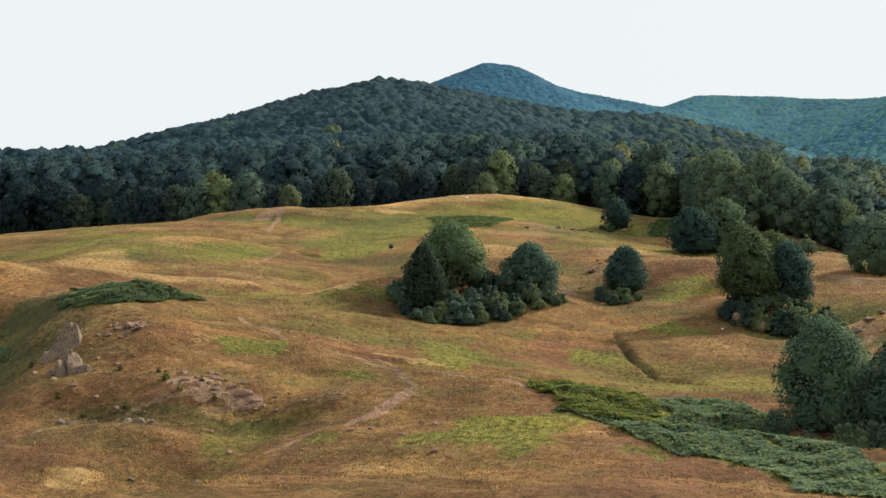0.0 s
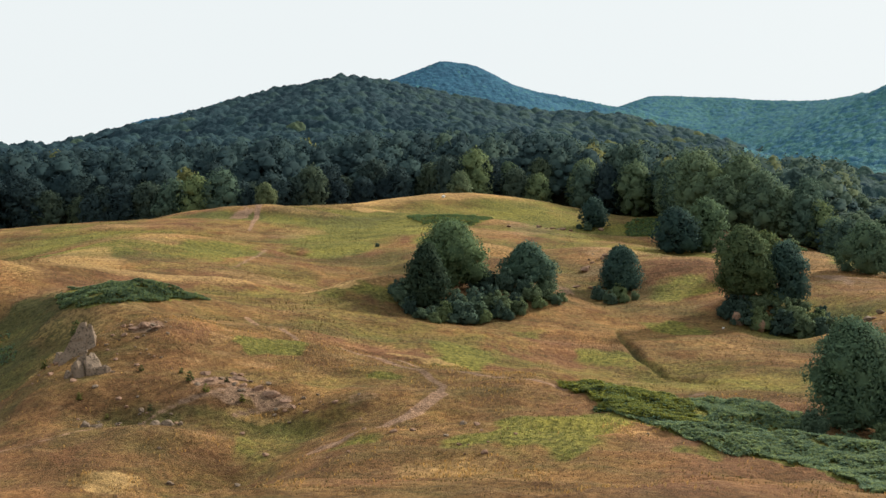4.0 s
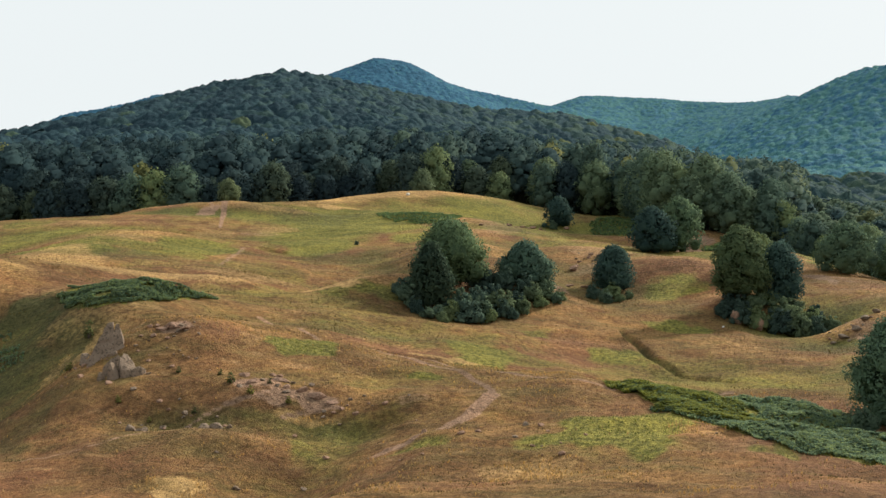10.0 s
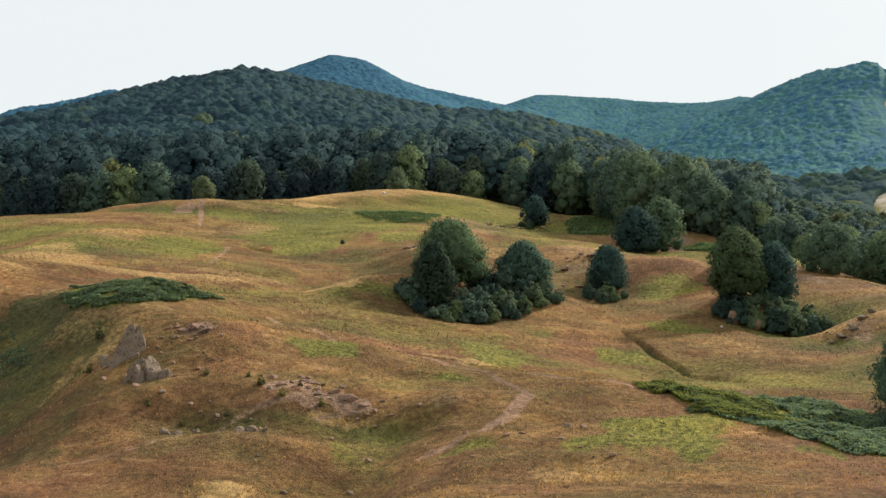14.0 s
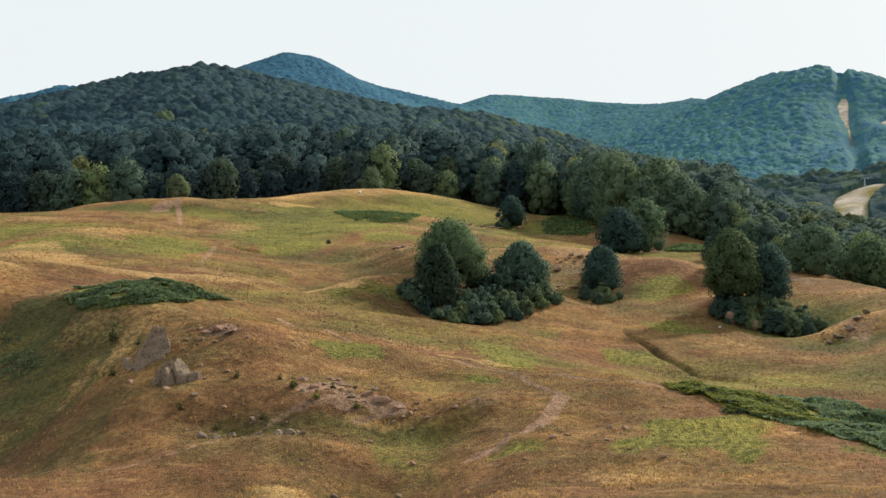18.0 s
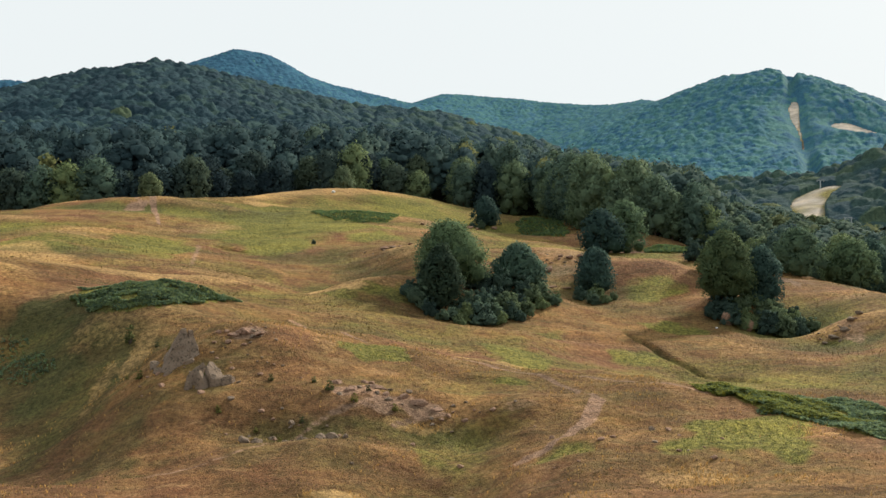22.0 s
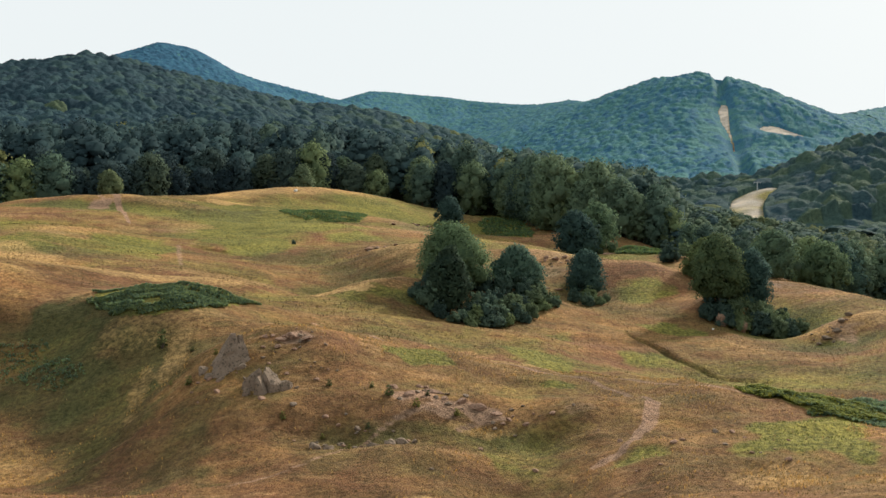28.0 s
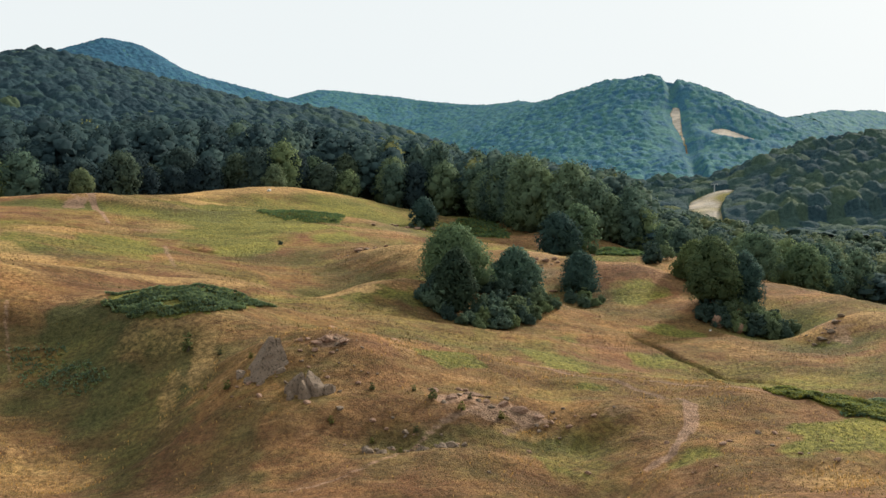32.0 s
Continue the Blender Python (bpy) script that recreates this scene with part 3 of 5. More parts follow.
    straw = np.maximum(straw, 0.6 * blob(x, y, -39.2, 127.0, 1.0, 6.9))
    straw = np.maximum(straw, 0.65 * blob(x, y, -40.5, 123.2, 1.0, 7.4))
    straw = np.maximum(straw, 0.55 * blob(x, y, -43.3, 121.7, 1.1, 6.3))
    straw = np.maximum(straw, 0.45 * blob(x, y, -17.2, 117.2, 1.9, 2.8))
    straw = np.maximum(straw, 0.5 * blob(x, y, -54.8, 112.7, 5.1, 6.2))
    straw = np.maximum(straw, 1 * blob(x, y, -14.9, 84.2, 3.4, 1.5))
    straw = np.maximum(straw, 0.45 * blob(x, y, 29.2, 93.7, 2.5, 3.0))
    straw = np.maximum(straw, 0.25 * blob(x, y, -7.0, 164.5, 10.9, 5.7))
    straw = np.maximum(straw, 0.4 * blob(x, y, -15.7, 149.8, 4.9, 3.4))
    bare = np.maximum(bare, 0.75 * blob(x, y, -81.9, 302.2, 4.7, 9.0))
    bare = np.maximum(bare, 0.3 * blob(x, y, -52.7, 300.9, 5.0, 2.8))
    bare = np.maximum(bare, 0.45 * blob(x, y, -55.4, 269.4, 7.5, 2.8))
    bare = np.maximum(bare, 0.35 * blob(x, y, -52.2, 243.9, 5.4, 2.2))
    bare = np.maximum(bare, 0.6 * blob(x, y, 20.8, 194.1, 1.5, 8.2))
    bare = np.maximum(bare, 0.75 * blob(x, y, 61.5, 298.6, 6.5, 26.9))
    bare = np.maximum(bare, 0.7 * blob(x, y, 73.4, 209.3, 3.4, 7.4))
    bare = np.maximum(bare, 0.4 * blob(x, y, -9.9, 105.0, 5.8, 1.6))
    bare = np.maximum(bare, 0.25 * blob(x, y, -0.2, 106.5, 5.3, 3.3))
    bare = np.maximum(bare, 0.25 * blob(x, y, -26.7, 109.8, 3.0, 2.6))
    bare = np.maximum(bare, 0.35 * blob(x, y, 1.6, 363.6, 12.1, 7.2))
    bare = np.maximum(bare, 0.45 * blob(x, y, 6.8, 303.6, 8.4, 25.9))
    bare = np.maximum(bare, 0.6 * blob(x, y, 67.4, 168.2, 3.2, 5.9))
    bare = np.maximum(bare, 0.3 * blob(x, y, -17.0, 96.1, 3.2, 2.7))
    bare = np.maximum(bare, 0.3 * blob(x, y, -54.8, 112.7, 4.5, 4.5))
    bare = np.maximum(bare, 0.9 * blob(x, y, 38.2, 126.5, 1.0, 0.8))
    bare = np.maximum(bare, 0.45 * blob(x, y, 28.5, 224.8, 5.6, 20.2))
    bare = np.maximum(bare, 0.3 * blob(x, y, -25.2, 115.3, 3.2, 1.0))
    bare = np.maximum(bare, 0.25 * blob(x, y, -14.9, 112.3, 3.7, 1.9))
    bare = np.maximum(bare, 0.2 * blob(x, y, 8.2, 144.2, 11.9, 2.8))
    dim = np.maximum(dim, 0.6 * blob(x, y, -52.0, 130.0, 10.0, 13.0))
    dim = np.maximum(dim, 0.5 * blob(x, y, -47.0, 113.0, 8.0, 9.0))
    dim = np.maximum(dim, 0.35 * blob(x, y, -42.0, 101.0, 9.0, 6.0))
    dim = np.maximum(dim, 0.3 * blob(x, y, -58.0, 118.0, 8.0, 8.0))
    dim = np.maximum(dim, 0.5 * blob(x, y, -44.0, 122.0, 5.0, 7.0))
    bare = np.maximum(bare, 0.9 * blob(x, y, -15.3, 106.2, 1.8, 1.1))
    bare = np.maximum(bare, 0.95 * blob(x, y, -13.0, 106.6, 1.5, 1.0))
    bare = np.maximum(bare, 0.95 * blob(x, y, -10.2, 105.0, 1.7, 0.9))
    bare = np.maximum(bare, 0.95 * blob(x, y, -7.4, 104.7, 1.9, 1.2))
    bare = np.maximum(bare, 0.8 * blob(x, y, -11.6, 103.4, 1.3, 0.7))
    bare = np.maximum(bare, 0.45 * blob(x, y, 2.5, 103.6, 2.2, 0.9))
    bare = np.maximum(bare, 0.8 * blob(x, y, -26.5, 115.8, 2.4, 1.3))
    bare = np.maximum(bare, 1.2 * strip(x, y, WORN_TRACK, 0.22))
    bare = np.maximum(bare, 1.2 * strip(x, y, SECOND_RUT, 0.35))
    bare = np.maximum(bare, 1.2 * strip(x, y, HILL_TRACK, 0.35))
    bare = np.maximum(bare, 1.2 * strip(x, y, HILL_TRACK_SIDE, 0.35))
    bare = np.maximum(bare, 1.2 * strip(x, y, FOOTPATH, 0.35))
    bare = np.maximum(bare, 1.2 * strip(x, y, CROSS_PATH, 0.35))
    bare = np.maximum(bare, 1.2 * strip(x, y, SHEEP_TRAIL, 0.35))
    bare = np.maximum(bare, 1.2 * strip(x, y, BANK_TRAIL, 0.35))
    bare = np.maximum(bare, 1.2 * strip(x, y, BANK_TRAIL_LOW, 0.35))
    bare = np.maximum(bare, 0.95 * strip(x, y, FAR_PATH, 0.9))
    bare = np.maximum(bare, 0.95 * strip(x, y, RED_BANK, 0.9))
    bare = np.maximum(bare, 0.8 * strip(x, y, LEFT_PATH, 0.35))
    for poly in (FERN_A, FERN_B, FERN_C, FERN_D, FERN_E):
        green = np.where(inside(x, y, poly), 0.95, green)
        straw = np.where(inside(x, y, poly), 0.0, straw)
    # Ditch and scarps darkened in colour too, as shade inside the cuts.
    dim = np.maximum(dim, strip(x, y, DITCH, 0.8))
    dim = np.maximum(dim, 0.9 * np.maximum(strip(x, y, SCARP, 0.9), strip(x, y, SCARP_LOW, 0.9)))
    return {"green": green, "dim": dim, "straw": straw, "bare": bare, "wood": wood, "chalk": chalk}


build_ground()


# ---- trees ----
def leaf_cards(rng, centres, radii, squash, n, size):
    """Small bent leaf clumps spread over lumps of a crown."""
    pick = rng.choice(len(centres), n, p=radii ** 2 / np.sum(radii ** 2))
    d = rng.normal(size=(n, 3))
    d /= np.linalg.norm(d, axis=1)[:, None]
    d[:, 2] = np.where(d[:, 2] < -0.35, -d[:, 2], d[:, 2])
    c = centres[pick] + d * (radii[pick] * rng.uniform(0.68, 1.45, n))[:, None] * np.array([1, 1, squash])
    out = d + rng.normal(size=(n, 3)) * 0.85
    out /= np.linalg.norm(out, axis=1)[:, None]
    t = np.cross(out, rng.normal(size=(n, 3)))
    t /= np.linalg.norm(t, axis=1)[:, None]
    b = np.cross(out, t)
    s = (size * rng.uniform(0.55, 1.35, n))[:, None]
    v = np.stack([c - t * s, c - b * s * 0.62 - d * s * 0.1, c + t * s, c + b * s * 0.62 + d * s * 0.2], 1).reshape(-1, 3)
    look_to = d * 0.75 + out * 0.45 + np.array([0, 0, 0.25])
    look_to /= np.linalg.norm(look_to, axis=1)[:, None]
    return v, np.arange(4 * n).reshape(n, 4), np.repeat(look_to, 4, axis=0)


def crown_lumps(rng, height, width, low, lumps, taper):
    """Centres and radii of the lumps that make up a crown: broad below the middle, narrowing to the top."""
    if lumps < 4:
        c = np.stack([rng.uniform(-0.14, 0.14, lumps) * width, rng.uniform(-0.14, 0.14, lumps) * width, height * rng.uniform(0.38, 0.6, lumps)], 1)
        return c, width * rng.uniform(0.42, 0.58, lumps)
    h = ((np.arange(lumps) + rng.uniform(0, 1, lumps)) / lumps) ** 0.95
    prof = crown_profile(h, taper)
    rr = width * (0.32 + 0.48 * rng.uniform(size=lumps)) / lumps ** 0.36 * (1.1 - 0.45 * h * taper)
    ang = np.arange(lumps) * 2.4 + rng.uniform(-0.5, 0.5, lumps)
    rad = np.where(np.arange(lumps) % 4 == 0, rng.uniform(0.1, 0.5, lumps), rng.uniform(0.62, 1.22, lumps))
    r = np.clip(width * 0.5 * prof - rr * 0.8, 0, None) * rad
    c = np.stack([r * np.cos(ang), r * np.sin(ang), low + (height - low) * (0.05 + 0.86 * h) - rr * 0.1], 1)
    c[-1, :2], c[-1, 2], rr[-1] = rng.uniform(-0.06, 0.06, 2) * width, height - width * 0.1, width * 0.13
    return c, rr


def crown_profile(h, taper):
    peak = np.clip(0.58 - 0.6 * taper, 0.28, 0.6)
    return np.sqrt(np.clip(1 - ((h - peak) / np.where(h > peak, 1.04 - peak, 0.32 + peak)) ** 2, 0.02, 1)) * (1 - 0.55 * taper * np.clip(h - 0.3, 0, 1))


def outer_cards(rng, height, width, low, taper, n, size):
    """Leaf clumps over the crown's uneven outer shape."""
    h = rng.uniform(0, 1, n) ** 0.85
    a = rng.uniform(0, 2 * np.pi, n)
    wave = 1 + 0.11 * np.sin(3 * a + 5 * h + width) + 0.09 * np.sin(5 * a - 9 * h) + 0.08 * np.sin(2 * a + 17 * h) + rng.normal(size=n) * 0.05
    r = width * 0.5 * crown_profile(h, taper) * wave * rng.uniform(0.86, 1.02, n)
    c = np.stack([r * np.cos(a), r * np.sin(a), low + (height - low) * (0.03 + 0.95 * h)], 1)
    d = np.stack([np.cos(a), np.sin(a), (h - 0.25) * 1.3], 1)
    d /= np.linalg.norm(d, axis=1)[:, None]
    out = d + rng.normal(size=(n, 3)) * 0.5
    out /= np.linalg.norm(out, axis=1)[:, None]
    t = np.cross(out, rng.normal(size=(n, 3)))
    t /= np.linalg.norm(t, axis=1)[:, None]
    b = np.cross(out, t)
    s = (size * rng.uniform(0.55, 1.35, n))[:, None]
    v = np.stack([c - t * s, c - b * s * 0.62 - d * s * 0.1, c + t * s, c + b * s * 0.62 + d * s * 0.2], 1).reshape(-1, 3)
    look_to = d * 0.7 + out * 0.5 + np.array([0, 0, 0.25])
    look_to /= np.linalg.norm(look_to, axis=1)[:, None]
    return v, np.arange(4 * n).reshape(n, 4), np.repeat(look_to, 4, axis=0)


def lump_mesh(centres, radii, squash, level, rng, wob=0.2):
    v0, f0 = ICO[level]
    vs, fs = [], []
    for k, (c, r) in enumerate(zip(centres, radii)):
        v = v0 * (1 + rng.uniform(-wob, wob, (len(v0), 1)))
        vs.append(v * r * np.array([1, 1, squash]) + c)
        fs.append(f0 + k * len(v0))
    v = np.vstack(vs)
    d = v - np.repeat(centres, len(v0), axis=0)
    return v, np.vstack(fs), d / np.linalg.norm(d, axis=1)[:, None]


def join_quads(v1, f1, v2, f2):
    """Triangles and quads into one list of quads with doubled corners left as triangles: here two meshes of triangles."""
    return np.vstack([v1, v2]), np.vstack([f1, f2 + len(v1)])


def quads_to_tris(f):
    return np.vstack([f[:, [0, 1, 2]], f[:, [0, 2, 3]]])


def crown_mesh(name, seed, height, width, low, lumps, taper, leaves, size, mat, level=2):
    rng = np.random.RandomState(seed)
    c, r = crown_lumps(rng, height, width, low, lumps, taper)
    v1, f1, n1 = lump_mesh(c, r * 0.66, 0.95, level, rng, 0.3)
    v2, f2, n2 = leaf_cards(rng, c, r, 0.95, int(leaves * 0.85), size)
    v3, f3, n3 = outer_cards(rng, height, width * 0.96, low, taper, int(leaves * 0.15), size)
    v, f = join_quads(v1, f1, v2, quads_to_tris(f2))
    v, f = join_quads(v, f, v3, quads_to_tris(f3))
    return mesh_from(name, v, f, mat, normals=whole(np.vstack([n1, n2, n3]), v, height * 0.45))


def whole(normals, v, middle):
    """Leaf directions drawn a little towards those of the whole crown."""
    d = v - np.array([0, 0, middle])
    d /= np.linalg.norm(d, axis=1)[:, None] + 1e-9
    n = normals * 0.5 + d * 0.5
    return n / np.linalg.norm(n, axis=1)[:, None]


def tube(bm, p, q, r0, r1, sides=8):
    p, q = Vector(p), Vector(q)
    m = (q - p).to_track_quat("Z", "Y").to_matrix()
    a = [bm.verts.new(p + m @ Vector((math.cos(k * 2 * math.pi / sides) * r0, math.sin(k * 2 * math.pi / sides) * r0, 0))) for k in range(sides)]
    b = [bm.verts.new(q + m @ Vector((math.cos(k * 2 * math.pi / sides) * r1, math.sin(k * 2 * math.pi / sides) * r1, 0))) for k in range(sides)]
    for k in range(sides):
        bm.faces.new((a[k], a[(k + 1) % sides], b[(k + 1) % sides], b[k]))
    bm.faces.new(b)


def trunk_mesh(name, seed, height, width, low):
    rng = random.Random(seed)
    bm = bmesh.new()
    r = 0.016 * height + 0.05
    tube(bm, (0, 0, -0.8), (0, 0, 0.3), r * 1.5, r)
    tube(bm, (0, 0, 0.3), (0.1, 0.05, height * 0.45), r, r * 0.7)
    tube(bm, (0.1, 0.05, height * 0.45), (0, 0, height * 0.9), r * 0.7, r * 0.12)
    for k in range(9):
        z = low * 0.7 + (height * 0.8 - low * 0.7) * k / 9
        a = k * 2.4 + rng.random()
        reach = width * 0.38 * (1 - 0.6 * k / 9)
        tube(bm, (0, 0, z), (math.cos(a) * reach, math.sin(a) * reach, z + reach * 0.8), r * 0.35, r * 0.08, 6)
    me = bpy.data.meshes.new(name)
    bm.to_mesh(me)
    bm.free()
    me.materials.append(BARK)
    return me


def tree(x, y, height, width, seed, label, group="", low=None, taper=0.45, lumps=26, leaves=5200, size=0.34, mat=None, name="tree", sink=0.15):
    low = height * 0.12 if low is None else low
    top = new(name)
    top.location = (x, y, float(ground_z(x, y)) - sink)
    top.rotation_euler = (0, 0, seed * 1.3)
    part("trunk", trunk_mesh("trunk", seed, height, width, low), top)
    part("crown", crown_mesh("crown", seed, height, width, low, lumps, taper, leaves, size, mat or LEAF), top)
    return tagged(top, label, "tree", group)


def shrub(x, y, height, width, seed, label="dense dark green shrub on the grass", group="", leaves=4200, mat=None, name="shrub", size=0.2, loose=1.0):
    rng = np.random.RandomState(seed)
    n = 24
    ang, rad = rng.uniform(0, 6.28, n), np.sqrt(rng.uniform(0, 1, n)) * width * 0.4
    n_up = 16
    c = np.stack([rad * np.cos(ang), rad * np.sin(ang), height * rng.uniform(0.12, 0.8, n) * (1.1 - 0.9 * rad / width)], 1)
    r = np.minimum(width * 0.17, height * rng.uniform(0.15, 0.26, n)) * loose
    a_up, r_up = rng.uniform(0, 6.28, n_up), np.sqrt(rng.uniform(0, 1, n_up)) * width * 0.36
    c = np.vstack([c, np.stack([r_up * np.cos(a_up), r_up * np.sin(a_up), height * rng.uniform(0.75, 1.2, n_up) * (1.12 - 0.8 * r_up / width)], 1)])
    r = np.concatenate([r, height * rng.uniform(0.07, 0.13, n_up) * loose])
    v1, f1, n1 = lump_mesh(c, r * 0.7, 1.0, 2, rng, 0.3)
    v2, f2, n2 = leaf_cards(rng, c, r, 1.0, leaves, size)
    v, f = join_quads(v1, f1, v2, quads_to_tris(f2))
    nn = whole(np.vstack([n1, n2]), v, height * 0.3)
    top = new(name)
    top.location = (x, y, float(ground_z(x, y)) - 0.1)
    bm = bmesh.new()
    for k in range(5):
        a = k * 1.26
        tube(bm, (0, 0, -0.3), (math.cos(a) * width * 0.2, math.sin(a) * width * 0.2, height * 0.5), 0.06, 0.03, 5)
    part_bm("stems", bm, BARK, top)
    part("leaves", mesh_from("leaves", v, f, mat or SHRUB, normals=nn), top)
    return tagged(top, label, "shrub", group)


PALE_LEAF = foliage("pale_leaves", (0.074, 0.109, 0.080), (0.105, 0.148, 0.102), (0.158, 0.201, 0.128), per_tree=False)
YELLOW_LEAF = foliage("yellowing_leaves", (0.041, 0.074, 0.053), (0.071, 0.113, 0.067), (0.140, 0.174, 0.086), per_tree=False)


def top_at(x, y, z):
    return z - float(ground_z(x, y))


# the clump in the middle of the meadow
CLUMP = "trees of the meadow clump"
tree(1.2, 179.0, top_at(1.2, 179.0, 34.9), 11.8, 1, "tall dark green broadleaf tree in a thicket", CLUMP, low=0.8, taper=0.3, lumps=51, leaves=18000, size=0.21)
tree(-1.2, 167.6, top_at(-1.2, 167.6, 30.2), 7.6, 2, "broadleaf tree with yellowing leaves before a taller one", CLUMP, low=0.5, taper=0.75, lumps=45, leaves=16000, size=0.21, mat=YELLOW_LEAF)
tree(14.2, 186.5, top_at(14.2, 186.5, 31.0), 9.8, 3, "dense dark conical-topped tree in a thicket", CLUMP, low=0.5, taper=0.5, lumps=45, leaves=16000, size=0.21)
tree(31.2, 199.5, top_at(31.2, 199.5, 31.6), 8.0, 4, "dense oval tree standing alone on the meadow", "", low=0.3, taper=0.4, lumps=39, leaves=12000, size=0.21)
# the pair on the rocky knoll, and a third behind
KNOLL = "trees of the rocky knoll"
tree(51.5, 181.8, top_at(51.5, 181.8, 33.6), 9.4, 5, "spreading green broadleaf tree above a rocky bank", KNOLL, low=1.6, taper=0.35, lumps=45, leaves=18000, size=0.21, mat=YELLOW_LEAF)
tree(59.0, 184.5, top_at(58.6, 184.5, 31.4), 8.2, 6, "smaller dark tree beside a spreading one on the bank", KNOLL, low=1.2, taper=0.35, lumps=39, leaves=13000, size=0.21)
tree(58.6, 205.0, top_at(58.6, 205.0, 34.2), 9.0, 12, "light green tree behind the rocky knoll", KNOLL, low=0.8, lumps=36, leaves=8000, size=0.25, mat=YELLOW_LEAF)
# the dark pair by the bracken
tree(52.0, 109.0, top_at(52.0, 109.0, 18.3), 10.0, 7, "large dark bushy tree beside the bracken", "trees by the bracken", low=0.2, taper=0.5, lumps=60, leaves=30000, size=0.16)
tree(59.0, 107.0, top_at(59.0, 107.0, 16.4), 9.0, 13, "dark leafy tree behind a larger one by the bracken", "trees by the bracken", low=0.2, taper=0.3, lumps=51, leaves=22000, size=0.16)
# along the meadow's upper and outer edge
tree(26.2, 349.0, top_at(26.2, 349.0, 57.5), 9.5, 8, "small dark rounded tree at the meadow's edge", low=0.3, lumps=33, leaves=4200, size=0.35)
tree(46.5, 261.5, top_at(46.5, 261.5, 44.8), 12.5, 9, "dark broad tree in a clump before the wood", low=0.3, lumps=39, leaves=5600, size=0.32)
tree(54.5, 268.5, top_at(54.5, 268.5, 48.0), 12.5, 14, "tall dark tree in a clump before the wood", low=0.3, lumps=39, leaves=5600, size=0.32)
tree(94.9, 223.5, top_at(94.9, 223.5, 35.0), 11.5, 15, "round-headed dark tree standing before the wood", low=0.4, taper=0.3, lumps=42, leaves=8000, size=0.28)
tree(82.0, 222.0, top_at(82.0, 222.0, 37.0), 12.5, 16, "tall dark tree before the wood", low=0.4, lumps=42, leaves=8000, size=0.28)
tree(104.0, 232.0, top_at(104.0, 232.0, 35.5), 10.5, 17, "dark tree beside a round-headed one", low=0.4, lumps=39, leaves=7000, size=0.28)
tree(-84.3, 336.0, top_at(-84.3, 336.0, 62.8), 7.6, 10, "lone pale green tree before the dark wood", low=0.2, taper=0.3, lumps=33, leaves=4200, size=0.32, mat=PALE_LEAF)
tree(-23.4, 381.5, top_at(-23.4, 381.5, 71.5), 9.5, 11, "lone grey-green rounded tree behind the crest", low=0.2, taper=0.3, lumps=33, leaves=4200, size=0.35, mat=PALE_LEAF)
shrub(65.6, 245.0, 5.0, 5.6, 31, "round green bush standing on the meadow", leaves=1800)
shrub(72.0, 250.0, 3.6, 4.2, 38, "low green bush beside a round one", leaves=1100)

# thickets: a few shrub shapes, repeated
SHRUB_KINDS = [shrub(-3.8, 166.5, 4.2, 6.0, 41, "dense dark shrub at the foot of the clump", "thicket of the clump"),
               shrub(4.5, 165.2, 3.8, 6.2, 42, "dense dark shrub at the foot of the clump", "thicket of the clump"),
               shrub(10.2, 172.0, 3.4, 5.6, 43, "dense dark shrub at the foot of the clump", "thicket of the clump")]


def thicket(spots, group, label, grow=0.85):
    rng = random.Random(len(spots) * 7 + int(spots[0][0]))
    for k, (x, y, s) in enumerate(spots):
        s *= grow
        m = Matrix.Translation((x, y, float(ground_z(x, y)) - 0.15)) @ Matrix.Rotation(rng.uniform(0, 6.28), 4, "Z") @ Matrix.Diagonal((s * rng.uniform(0.8, 1.1), s * 0.9, s * rng.uniform(0.8, 1.25), 1))
        tagged(copy_thing(SHRUB_KINDS[k % 3], m), label, "shrub", group)


thicket([(-6.2, 168.6, 0.6), (-3.0, 163.6, 0.6), (-1.2, 162.0, 0.5), (2.6, 163.0, 0.7), (5.6, 165.6, 0.75), (8.6, 166.6, 0.6), (10.4, 169.6, 0.7), (13.6, 172.4, 0.65), (16.8, 176.2, 0.6), (19.6, 179.0, 0.5), (14.0, 180.4, 0.9), (2.0, 166.8, 0.9), (6.4, 172.0, 0.9),
         (-5.0, 170.0, 0.75), (0.4, 164.0, 0.8), (3.4, 168.5, 0.9), (7.3, 168.0, 0.85), (8.5, 175.5, 1.0), (12.6, 175.0, 0.8), (15.5, 178.5, 0.9), (18.3, 180.0, 0.75),
         (6.0, 181.0, 1.1), (10.5, 181.5, 1.0), (17.5, 184.5, 0.9), (-2.2, 174.0, 1.1), (20.5, 181.5, 0.5), (1.2, 160.6, 0.55), (12.0, 169.4, 0.45)],
        "thicket of the clump", "dense dark shrub at the foot of the clump")
thicket([(26.8, 192.5, 0.6), (29.0, 190.5, 0.6), (31.6, 191.0, 0.5), (33.6, 193.5, 0.4), (30.5, 195.0, 0.7)], "bushes by the lone tree", "low dark bush at the foot of a lone tree")
thicket([(48.2, 178.6, 0.62), (50.4, 176.8, 0.6), (53.2, 176.4, 0.72), (56.5, 176.0, 0.8), (59.8, 176.6, 0.8), (63.0, 177.6, 0.7), (58.0, 179.4, 0.9), (62.5, 181.0, 0.8), (49.5, 181.0, 0.7), (65.8, 179.0, 0.5),
         (53.0, 180.4, 0.8), (56.0, 182.6, 0.8), (60.5, 184.0, 0.7), (51.0, 179.0, 0.7), (64.5, 183.0, 0.6)],
        "bushes of the rocky knoll", "dark bush below the trees of a rocky bank", 1.1)
